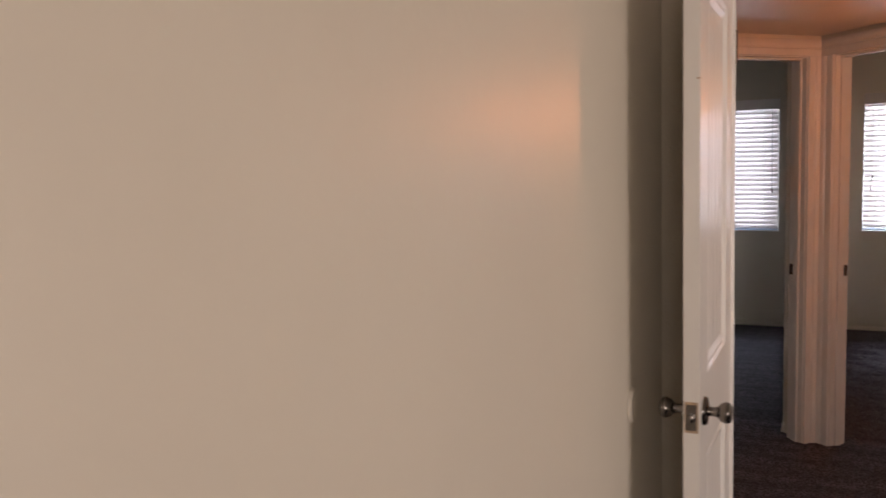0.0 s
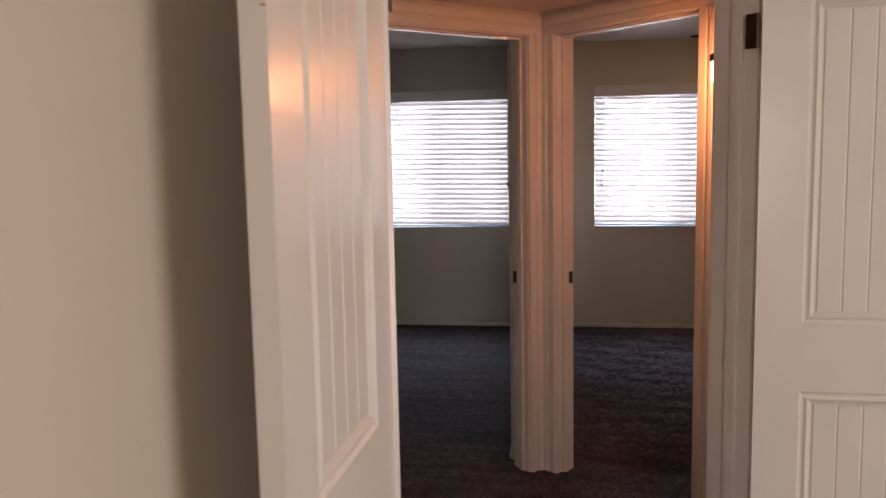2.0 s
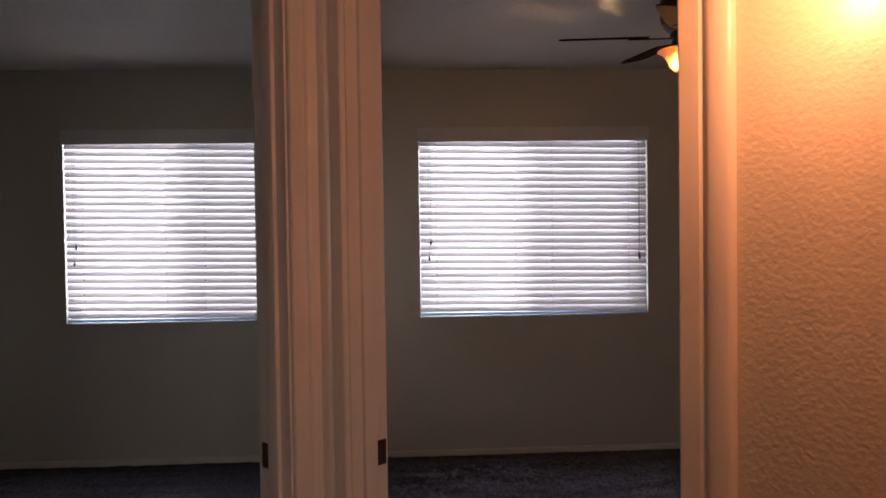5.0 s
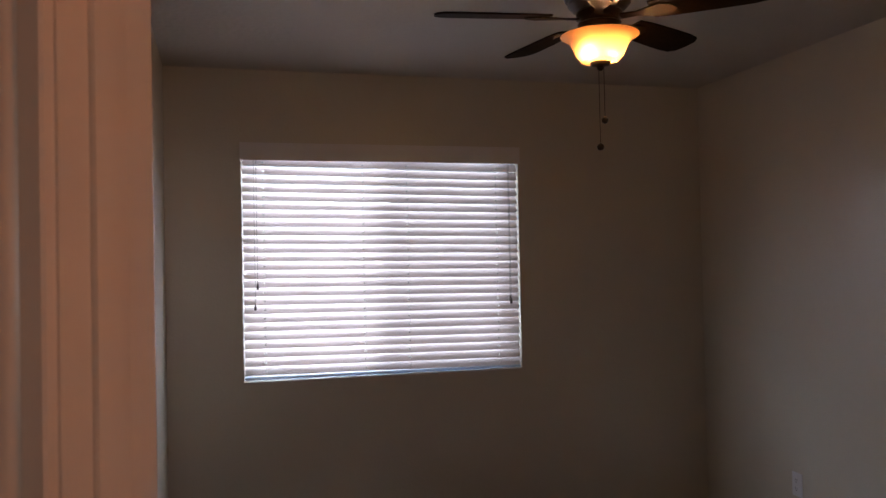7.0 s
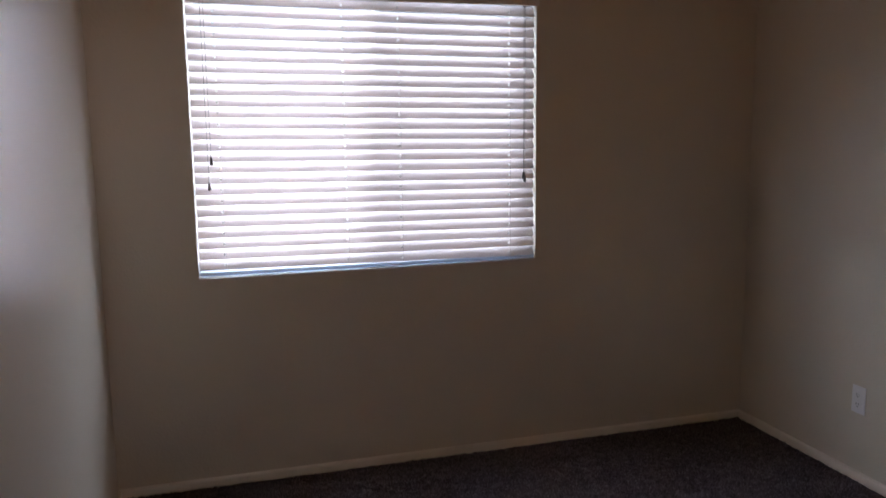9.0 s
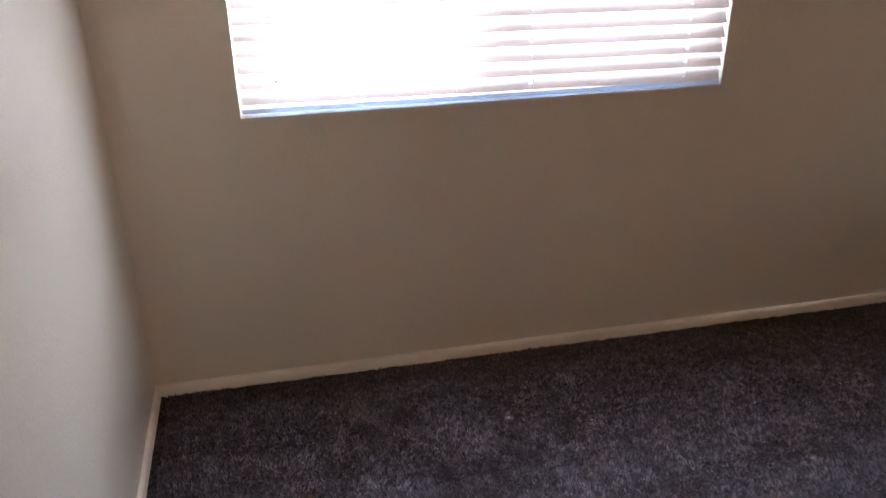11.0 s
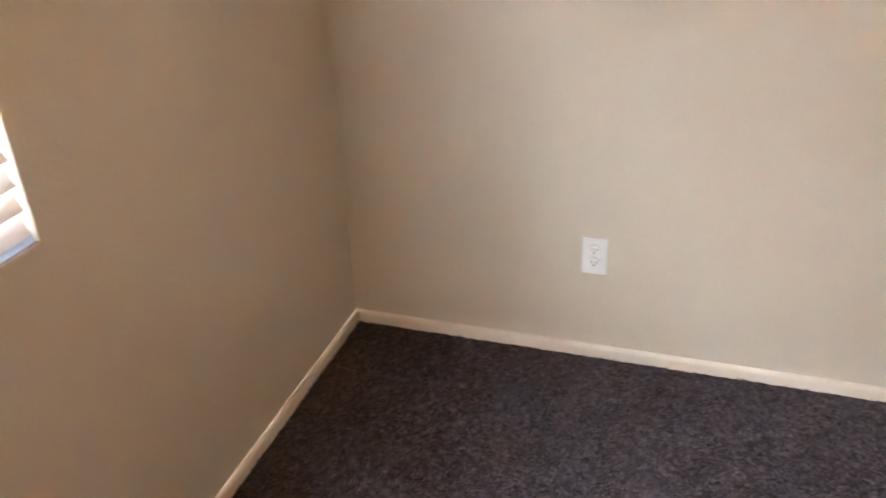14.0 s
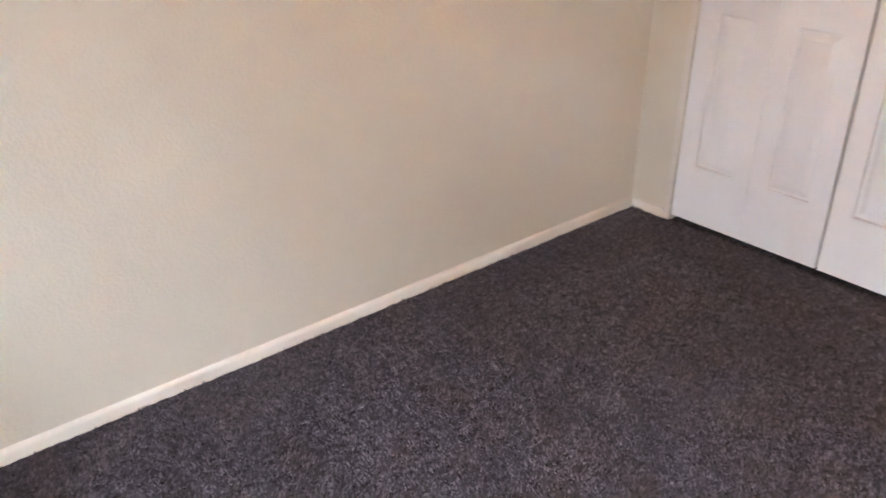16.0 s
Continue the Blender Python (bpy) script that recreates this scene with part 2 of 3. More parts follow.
def add_tube(bm, a, b, radius, segments=8):
    a, b = Vector(a), Vector(b)
    add_lathe(bm, [(radius, 0), (radius, (b - a).length)], Matrix.Translation(a) @ (b - a).to_track_quat("Z", "Y").to_matrix().to_4x4(), segments)


def finish(name, bm, material, smooth=False):
    bmesh.ops.recalc_face_normals(bm, faces=bm.faces)
    me = bpy.data.meshes.new(name)
    bm.to_mesh(me)
    bm.free()
    me.materials.append(material)
    if smooth:
        me.shade_smooth()
        me.set_sharp_from_angle(angle=radians(35))
    return me


def part(name, bm, material, parent, label="", smooth=False):
    ob = new(name, finish(name, bm, material, smooth))
    ob.parent = parent
    ob.matrix_parent_inverse = parent.matrix_world.inverted() if parent.parent is None and parent.type == "EMPTY" else Matrix()
    return tagged(ob, label)


def thing(name, label, category, place=(0, 0, 0), group="", kind=""):
    ob = new(name)
    ob.empty_display_size = 0.1
    ob.location = place
    ob.matrix_world = Matrix.Translation(place)
    return tagged(ob, label, category, group, kind)


def structure(name, boxes, material, label, m=None, bevel=0.0):
    bm = bmesh.new()
    for b in boxes:
        add_box(bm, *b, m=m)
    if bevel:
        soften(bm, bevel)
    return tagged(new(name, finish(name, bm, material)), label, name.split("_")[0], kind="structure")


# ---- floor, ceilings, walls ----
def grid_lines(low, high, fine_low, fine_high, fine, coarse):
    out = [np.arange(low, fine_low, coarse), np.arange(fine_low, fine_high, fine), np.arange(fine_high, high + coarse, coarse)]
    return np.concatenate(out)


def build_floor():
    xs, ys = grid_lines(-3.3, 3.7, -0.15, 2.95, 0.010, 0.05), grid_lines(-3.2, 8.05, 4.4, 7.93, 0.010, 0.05)
    gx, gy = np.meshgrid(xs, ys)
    rng = np.random.default_rng(4)
    gz = rng.uniform(-0.0035, 0.0035, gx.shape)
    gz[1:, :] = 0.6 * gz[1:, :] + 0.4 * gz[:-1, :]
    jx, jy = rng.uniform(-0.003, 0.003, gx.shape), rng.uniform(-0.003, 0.003, gx.shape)
    co = np.stack([gx + jx, gy + jy, gz], -1).reshape(-1, 3).astype(np.float32)
    ny, nx = gx.shape
    idx = np.arange(ny * nx).reshape(ny, nx)
    quads = np.stack([idx[:-1, :-1], idx[:-1, 1:], idx[1:, 1:], idx[1:, :-1]], -1).reshape(-1, 4).astype(np.int32)
    me = bpy.data.meshes.new("floor")
    me.vertices.add(len(co))
    me.vertices.foreach_set("co", co.ravel())
    me.loops.add(quads.size)
    me.loops.foreach_set("vertex_index", quads.ravel())
    me.polygons.add(len(quads))
    me.polygons.foreach_set("loop_start", np.arange(0, quads.size, 4, dtype=np.int32))
    me.update(calc_edges=True)
    me.materials.append(CARPET)
    me.shade_smooth()
    return tagged(new("floor", me), "dark grey-brown cut-pile carpet over the whole floor", "carpet", kind="structure")


build_floor()


def pile_material():
    """Yarn tufts, each in its own shade."""
    m = bpy.data.materials.new("tuft_yarn")
    m.use_nodes = True
    nt = m.node_tree
    b = nt.nodes["Principled BSDF"]
    b.inputs["Roughness"].default_value, b.inputs["Specular IOR Level"].default_value = 0.9, 0.2
    b.inputs["Sheen Weight"].default_value = 0.06
    island = nt.nodes.new("ShaderNodeNewGeometry").outputs["Random Per Island"]
    ramp = nt.nodes.new("ShaderNodeValToRGB")
    for at, colour in ((0.0, (0.066, 0.055, 0.065)), (0.6, (0.118, 0.101, 0.120)), (1.0, (0.205, 0.182, 0.214))):
        e = ramp.color_ramp.elements.new(at) if 0 < at < 1 else ramp.color_ramp.elements[-1 if at else 0]
        e.color = (*colour, 1)
    nt.links.new(island, ramp.inputs[0])
    # yarn dyed a little unevenly from clump to clump
    co = nt.nodes.new("ShaderNodeTexCoord").outputs["Object"]
    n = nt.nodes.new("ShaderNodeTexNoise")
    n.inputs["Scale"].default_value, n.inputs["Detail"].default_value = 48, 3
    nt.links.new(co, n.inputs["Vector"])
    r = nt.nodes.new("ShaderNodeMapRange")
    r.inputs["From Min"].default_value, r.inputs["From Max"].default_value = 0.36, 0.64
    nt.links.new(n.outputs["Fac"], r.inputs["Value"])
    mx = nt.nodes.new("ShaderNodeMix")
    mx.data_type, mx.blend_type = "RGBA", "MULTIPLY"
    mx.inputs[7].default_value = (0.60, 0.59, 0.61, 1)
    nt.links.new(r.outputs[0], mx.inputs[0])
    nt.links.new(ramp.outputs[0], mx.inputs[6])
    nt.links.new(mx.outputs[2], b.inputs["Base Color"])
    return m


def carpet_pile(x0, y0, x1, y1, step=0.0056):
    """Leaning three-sided tufts; the vacuum cleaner has combed them to and fro in bands along x."""
    rng = np.random.default_rng(11)
    gx, gy = np.meshgrid(np.arange(x0, x1, step), np.arange(y0, y1, step))
    x = (gx + rng.uniform(-0.0026, 0.0026, gx.shape)).ravel()
    y = (gy + rng.uniform(-0.0026, 0.0026, gy.shape)).ravel()
    keep = x + y > APEX.y + 0.28
    x, y = x[keep], y[keep]
    n = len(x)
    drift = 1.9 * np.sin(1.7 * x + 0.9 * y) + 1.1 * np.sin(3.9 * x - 2.3 * y + 1.0)
    band = np.sin(27 * y + drift) + 0.8 * np.sin(15 * y + 6 * x + 2 * drift) + 0.8 * np.sin(8 * x - 5 * y + drift) + 0.5 * np.sin(58 * y + 9 * x)
    lean = 0.0038 * np.tanh(band)

    def clumps(grain):
        """A smooth random push that changes every few centimetres."""
        u, v = (x - x0) / grain, (y - y0) / grain
        i, j = u.astype(int), v.astype(int)
        fu, fv = u - i, v - j
        fu, fv = fu * fu * (3 - 2 * fu), fv * fv * (3 - 2 * fv)
        r = rng.normal(0, 1, (i.max() + 2, j.max() + 2))
        return (r[i, j] * (1 - fu) + r[i + 1, j] * fu) * (1 - fv) + (r[i, j + 1] * (1 - fu) + r[i + 1, j + 1] * fu) * fv

    push_x, push_y, swell = 0.0042 * clumps(0.018), 0.0046 * clumps(0.022), 0.12 * clumps(0.030)
    turn, size = rng.uniform(0, math.tau, n), rng.uniform(0.8, 1.35, n)
    co = np.zeros((n, 4, 3), np.float32)
    for k in range(3):
        a = turn + math.tau * k / 3
        co[:, k, 0], co[:, k, 1], co[:, k, 2] = x + 0.0036 * size * np.cos(a), y + 0.0040 * size * np.sin(a), -0.004
    co[:, 3, 0] = x + push_x + rng.normal(0, 0.0020, n)
    co[:, 3, 1] = y + lean + push_y + rng.normal(0, 0.0024, n)
    co[:, 3, 2] = 0.0085 * np.clip(size + swell, 0.5, 1.9)
    first = 4 * np.arange(n)[:, None, None]
    tris = (first + np.array([[0, 1, 3], [1, 2, 3], [2, 0, 3]])[None]).reshape(-1).astype(np.int32)
    me = bpy.data.meshes.new("carpet_pile")
    me.vertices.add(4 * n)
    me.vertices.foreach_set("co", co.ravel())
    me.loops.add(len(tris))
    me.loops.foreach_set("vertex_index", tris)
    me.polygons.add(3 * n)
    me.polygons.foreach_set("loop_start", np.arange(0, len(tris), 3, dtype=np.int32))
    me.update(calc_edges=True)
    me.materials.append(pile_material())
    return tagged(new("carpet_pile", me), "dark grey-brown carpet tufts combed in vacuum bands", "carpet", kind="stuff")


structure("ceiling", [(-3.2, -3.15, CEIL, 3.65, 8.02, CEIL + 0.1)], CEILING, "off-white knockdown-textured plaster ceiling")
structure("ceiling_hall", [(-3.0, 0.13, HALL_CEIL, 1.755, 1.487, HALL_CEIL + 0.06)], HALL_CEILING, "low cream hall ceiling with a satin sheen", M_D)

(r0, r1), (l0, l1), (wz0, wz1) = WIN["right"], WIN["left"], WIN_Z
Y0, Y1, TOP = NORTH, NORTH + 0.135, CEIL + 0.05
structure("wall_north", [(WEST - 0.12, Y0, -0.05, EAST + 0.12, Y1, wz0), (WEST - 0.12, Y0, wz1, EAST + 0.12, Y1, TOP),
                         (WEST - 0.12, Y0, wz0, l0, Y1, wz1), (l1, Y0, wz0, r0, Y1, wz1), (r1, Y0, wz0, EAST + 0.12, Y1, wz1)],
          WALL, "greige orange-peel wall with two window openings")
structure("wall_party", [(PARTY_W, 4.69, -0.05, PARTY_E, Y0 - 0.001, TOP)], WALL, "greige wall between the two bedrooms")
structure("wall_east", [(EAST, 3.3, -0.05, EAST + 0.12, Y0 - 0.001, TOP)], WALL, "long plain greige bedroom wall")
structure("wall_west", [(WEST - 0.12, 1.3, -0.05, WEST, Y0 - 0.001, TOP)], WALL, "greige wall of the other bedroom")
structure("wall_closet", [(2.711, CLOSET - 0.12, -0.05, EAST + 0.002, CLOSET, TOP), (1.30, CLOSET - 0.12, -0.05, 1.489, CLOSET, TOP), (1.489, CLOSET - 0.12, 2.05, 2.711, CLOSET, TOP)],
          WALL, "short greige wall round the closet opening")
structure("wall_closet_side", [(1.30, 3.3, -0.05, 1.40, CLOSET - 0.121, TOP)], WALL, "greige side wall of the closet")
JA, JB, JR, HEAD, DEEP = 0.080, 0.860, 0.875, 2.050, 0.098
structure("wall_hall_east", [(-0.24, 0, -0.05, JA, DEEP, TOP), (JR, 0, -0.05, 1.50, DEEP, TOP), (JA, 0, HEAD, JR, DEEP, TOP)], WALL, "greige angled hall wall with a bedroom doorway", M_R)
structure("wall_hall_north", [(0.001, 0.001, -0.05, JA, DEEP - 0.001, TOP), (JB, 0, -0.05, 4.6, DEEP, TOP), (JA, 0, HEAD, JB, DEEP, TOP)], WALL, "greige angled hall wall with a bedroom doorway", M_L)
structure("wall_hall_south", [(-3.2, 0, -0.05, -0.017, 0.13, TOP), (1.204, 0, -0.05, 1.756, 0.13, TOP), (-0.017, 0, HEAD, 1.204, 0.13, TOP)], WALL, "greige angled wall with a double doorway", M_D)
structure("wall_hall_end", [(-3.12, 0.131, -0.05, -3.0, 1.62, TOP)], WALL, "plain greige end wall of the hall", M_D)
structure("wall_left_room_south", [(WEST, 4.28, -0.05, -1.2, 4.40, TOP), (-1.30, 3.3, -0.05, -1.2, 4.28, TOP)], WALL, "greige inner wall of the other bedroom")
structure("wall_room_west", [(-0.490, -3.0, -0.05, -0.370, 2.165, TOP)], ROOM_WALL, "cream satin-painted wall beside the open door leaf")
structure("wall_room_north", [(0.725, 3.222, -0.05, 3.5, 3.335, TOP)], ROOM_WALL, "cream wall behind the second door leaf")
# unseen south wall, with an invented opening for the fill lamp
structure("wall_room_south", [(-0.490, -3.12, -0.05, 0.6, -3.001, TOP), (1.8, -3.12, -0.05, 3.5, -3.001, TOP), (0.6, -3.12, -0.05, 1.8, -3.001, 0.9), (0.6, -3.12, 2.1, 1.8, -3.001, TOP)], ROOM_WALL, "unseen cream wall with an opening added for the fill lamp")
# unseen east wall; its opening is placed to let the east lamp in
structure("wall_room_east", [(3.5, -3.12, -0.05, 3.62, 0.15, TOP), (3.5, 1.85, -0.05, 3.62, 3.34, TOP), (3.5, 0.15, 2.05, 3.62, 1.85, TOP)], ROOM_WALL, "unseen cream wall with a wide opening for the added east lamp")


carpet_pile(0.0, CLOSET + 0.004, EAST - 0.017, NORTH - 0.017)


# ---- baseboards ----
BASE_PROFILE = [(0, 0), (0.013, 0), (0.013, 0.032), (0.011, 0.038), (0.006, 0.042), (0, 0.044)]


def baseboard(name, a, b, out):
    bm = bmesh.new()
    add_molding(bm, BASE_PROFILE, (*a, -0.004), (*b, -0.004), (*out, 0), (0, 0, 1))
    return tagged(new(name, finish(name, bm, BASE, True)), "low cream-painted wooden baseboard along the carpet", "baseboard", kind="structure")


baseboard("baseboard_north", (PARTY_E, NORTH), (EAST, NORTH), (0, -1))
baseboard("baseboard_east", (EAST, CLOSET), (EAST, NORTH), (-1, 0))
baseboard("baseboard_party", (PARTY_E, 4.86), (PARTY_E, NORTH), (1, 0))
baseboard("baseboard_closet", (2.723, CLOSET), (EAST, CLOSET), (0, 1))
baseboard("baseboard_left_north", (WEST, NORTH), (PARTY_W, NORTH), (0, -1))
baseboard("baseboard_left_party", (PARTY_W, 4.7), (PARTY_W, NORTH), (-1, 0))
baseboard("baseboard_room_west", (-0.370, -3.0), (-0.370, 2.09), (1, 0))


# ---- door frames ----
CASING = [(0, 0), (0, 0.011), (0.003, 0.014), (0.034, 0.014), (0.038, 0.009), (0.042, 0.009), (0.046, 0.016), (0.052, 0.019), (0.078, 0.019), (0.084, 0.015), (0.086, 0)]


def door_frame(name, m, a, b, label, deep=0.13, near_cut=0.0, strike_at=None, stop_at=0.030, both=True):
    """Jambs, stops and casings round an opening from a to b along the local x axis; local y runs through the wall."""
    root = thing(name, label, "door frame", m @ Vector(((a + b) / 2, deep / 2, 0)), kind="structure")
    for x0, x1 in ((a - 0.016, a), (b, b + 0.016)):
        bm = bmesh.new()
        add_box(bm, x0, -0.002, -0.01, x1, deep + 0.002, 2.035, m)
        part("jamb", bm, TRIM, root)
    bm = bmesh.new()
    add_box(bm, a - 0.016, -0.002, 2.0355, b + 0.016, deep + 0.002, 2.051, m)
    part("head_jamb", bm, TRIM, root)
    for x0, x1 in ((a, a + 0.011), (b - 0.011, b)):
        bm = bmesh.new()
        add_box(bm, x0, stop_at, -0.01, x1, stop_at + 0.036, 2.024, m)
        soften(bm, 0.0025)
        part("door_stop", bm, TRIM, root, smooth=True)
    bm = bmesh.new()
    add_box(bm, a, stop_at, 2.0245, b, stop_at + 0.036, 2.035, m)
    part("head_stop", bm, TRIM, root)
    rot = m.to_3x3()
    for face, sign in ((-0.001, -1), (deep + 0.001, 1)) if both else ((-0.001, -1),):
        out = rot @ Vector((0, sign, 0))
        for x, way, cut in ((a - 0.005, -1, near_cut if sign < 0 else 0), (b + 0.005, 1, 0)):
            bm = bmesh.new()
            profile = [(u, v) for u, v in CASING if not cut or u < cut - 0.001] + ([(cut, 0.016), (cut, 0)] if cut else [])
            add_molding(bm, profile, m @ Vector((x, face, -0.01)), m @ Vector((x, face, 2.040)), rot @ Vector((way, 0, 0)), out)
            part("casing", bm, TRIM, root, smooth=True)
        bm = bmesh.new()
        add_molding(bm, CASING, m @ Vector((a - 0.005 - (near_cut if near_cut and sign < 0 else 0.086), face, 2.0405)), m @ Vector((b + 0.005 + 0.086, face, 2.0405)), Vector((0, 0, 1)), out)
        part("head_casing", bm, TRIM, root, smooth=True)
    if strike_at is not None:
        bm = bmesh.new()
        add_box(bm, strike_at - 0.0008, deep - 0.044, 0.905, strike_at + 0.0022, deep + 0.002, 0.962, m)
        soften(bm, 0.0008)
        plate = part("strike_plate", bm, HINGE, root, "dark bronze strike plate")
        bm = bmesh.new()
        add_box(bm, strike_at + 0.0020, deep - 0.032, 0.922, strike_at + 0.0030, deep - 0.014, 0.946, m)
        part("strike_hole", bm, DARK, plate)
    return root


A, B, BR = 0.096, 0.845, 0.860
door_frame("door_frame_1", M_R, A, BR, "cream-painted bedroom door frame lit orange by a lamp", DEEP, near_cut=0.080, strike_at=A)
door_frame("door_frame_2", M_L, A, B, "cream-painted door frame of the other bedroom", DEEP, near_cut=0.080, strike_at=A)
door_frame("door_frame_3", M_D, 0.0, 1.187, "cream-painted double door frame", stop_at=0.040)


# ---- doors ----
def add_panel(bm, x0, z0, x1, z1, y, depth_way, planks):
    """A recessed plank panel on the face at y; depth_way is +1 when the door's inside lies towards +y."""
    rings = []
    for inset, d in ((0, 0), (0.007, 0.0055), (0.013, 0.0058), (0.021, 0.0012), (0.034, 0.0095), (0.038, 0.0095)):
        rings.append([bm.verts.new((x, y + depth_way * d, z)) for x, z in ((x0 + inset, z0 + inset), (x1 - inset, z0 + inset), (x1 - inset, z1 - inset), (x0 + inset, z1 - inset))])
    for a, b in zip(rings, rings[1:]):
        for k in range(4):
            bm.faces.new((a[k], a[(k + 1) % 4], b[(k + 1) % 4], b[k]))
    i0, i1, top, low = x0 + 0.038, x1 - 0.038, z1 - 0.038, z0 + 0.038
    w = (i1 - i0) / planks
    xs = [(i0, 0.0095)]
    for k in range(planks):
        xs += [(i0 + k * w + 0.0036, 0.0062), (i0 + (k + 1) * w - 0.0036, 0.0062), (i0 + (k + 1) * w, 0.0086)]
    cols = [[bm.verts.new((x, y + depth_way * d, z)) for z in (low, top)] for x, d in xs]
    for a, b in zip(cols, cols[1:]):
        bm.faces.new((a[0], b[0], b[1], a[1]))


def door_leaf(name, wide, m, label, knob=True, planks=4, tall=2.022, panels=((0.20, 0.840), (1.030, 1.915)), stile=0.122, material=None, group=""):
    """A two-panel plank door, hinged at local x = 0, its faces at local y = 0 and 0.035."""
    material = material or DOOR
    root = thing(name, label, "door", m @ Vector((0, 0.0175, 0.012)), group)
    bm = bmesh.new()
    z0, z1, t = 0.012, tall, 0.035
    # stiles and rails, without their panels
    rows = [z0] + [z for p in panels for z in p] + [z1]
    for a, b in ((0, stile), (wide - stile, wide)):
        add_box(bm, a, 0, z0, b, t, z1)
    for a, b in zip(rows[::2], rows[1::2]):
        add_box(bm, stile, 0, a, wide - stile, t, b)
    bmesh.ops.remove_doubles(bm, verts=bm.verts, dist=0.0002)
    bmesh.ops.transform(bm, matrix=m, verts=bm.verts)
    part("slab", bm, material, root)
    for a, b in panels:
        bm = bmesh.new()
        add_panel(bm, stile, a, wide - stile, b, 0.0, 1, planks)
        add_panel(bm, stile, a, wide - stile, b, t, -1, planks)
        bmesh.ops.transform(bm, matrix=m, verts=bm.verts)
        part("panel", bm, material, root)
    if knob:
        zc, xc = 0.955, wide - 0.062
        for side, y in ((-1, 0.0), (1, t)):
            at = m @ Matrix.Translation((xc, y, zc)) @ Euler((radians(90 if side < 0 else -90), 0, 0)).to_matrix().to_4x4()
            bm = bmesh.new()
            add_lathe(bm, [(0.033, 0), (0.033, 0.003), (0.030, 0.008), (0.018, 0.010)], at)
            part("rosette", bm, NICKEL, root, "aged nickel rosette", True)
            bm = bmesh.new()
            add_lathe(bm, [(0.012, 0.0101), (0.010, 0.020), (0.012, 0.030), (0.020, 0.037), (0.0245, 0.048), (0.0225, 0.057), (0.015, 0.062), (0.004, 0.063)], at)
            part("knob", bm, NICKEL, root, "round aged nickel door knob", True)
        bm = bmesh.new()
        add_box(bm, wide + 0.0002, 0.003, zc - 0.035, wide + 0.0010, 0.032, zc + 0.035, m)
        part("mortise", bm, RAW_WOOD, root, "bare wood round the latch")
        bm = bmesh.new()
        add_box(bm, wide + 0.0010, 0.006, zc - 0.029, wide + 0.0030, 0.029, zc + 0.029, m)
        plate = part("latch_plate", bm, NICKEL, root, "metal latch plate")
        bm = bmesh.new()
        add_lathe(bm, [(0.0085, 0), (0.0085, 0.010), (0.004, 0.012)], m @ Matrix.Translation((wide + 0.003, 0.0175, zc)) @ Euler((0, radians(90), 0)).to_matrix().to_4x4(), 16)
        part("latch_bolt", bm, NICKEL, plate, "", True)
    return root


def hinge(parent, m, z):
    """A butt hinge with its knuckle on the local z axis."""
    bm = bmesh.new()
    add_tube(bm, m @ Vector((0, 0, z)), m @ Vector((0, 0, z + 0.092)), 0.0065, 12)
    for k in range(5):
        add_tube(bm, m @ Vector((0, 0, z + 0.0184 * k + 0.001)), m @ Vector((0, 0, z + 0.0184 * k + 0.0174)), 0.0071, 12)
    knuckle = part("hinge", bm, HINGE, parent, "dark brown butt hinge", True)
    bm = bmesh.new()
    add_box(bm, -0.0012, 0.004, z, 0.0012, 0.034, z + 0.092, m)
    part("hinge_leaf", bm, HINGE, knuckle)
    return knuckle


# left leaf of the double door, swung back along the west wall; right leaf swung back along the north wall
LEAF = 0.583
m_left = Matrix.Translation((-0.205, 2.277, 0)) @ Euler((0, 0, radians(-90.6))).to_matrix().to_4x4() @ Matrix.Diagonal((1, -1, 1, 1))
left_leaf = door_leaf("door", LEAF, m_left, "white plank-panel door leaf with aged nickel knob, swung open", group="double door leaves")
m_right = Matrix.Translation((0.643, 3.108, 0)) @ Euler((0, 0, radians(-1.0))).to_matrix().to_4x4()
right_leaf = door_leaf("door", LEAF, m_right, "white plank-panel door leaf with brown hinges, swung flat open", knob=False, group="double door leaves")
m_hinge = Matrix.Translation((0.631, 3.115, 0)) @ Euler((0, 0, radians(45))).to_matrix().to_4x4()
for z in (0.312, 1.786):
    hinge(right_leaf, m_hinge, z)
m_hinge = Matrix.Translation((-0.220, 2.289, 0)) @ Euler((0, 0, radians(-45))).to_matrix().to_4x4()
for z in (0.312, 1.786):
    hinge(left_leaf, m_hinge, z)
bm = bmesh.new()
add_box(bm, LEAF + 0.0002, 0.0, 1.693, LEAF + 0.0008, 0.007, 1.696, m_left)
part("dent", bm, RAW_WOOD, left_leaf, "small dark dent in the door edge")
# bedroom doors, open into their rooms
WIDE = dict(panels=((0.22, 0.840), (1.030, 1.915)), stile=0.13, planks=5)
m_bed = M_R @ Matrix.Translation((BR - 0.011, 0.110, 0)) @ Euler((0, 0, radians(89.5))).to_matrix().to_4x4()
door_leaf("door", 0.758, m_bed, "white plank-panel bedroom door standing open into the room", **WIDE)
m_bed = M_L @ Matrix.Translation((B - 0.011, 0.110, 0)) @ Euler((0, 0, radians(89.5))).to_matrix().to_4x4()
door_leaf("door", 0.745, m_bed, "white plank-panel door of the other bedroom standing open", **WIDE)


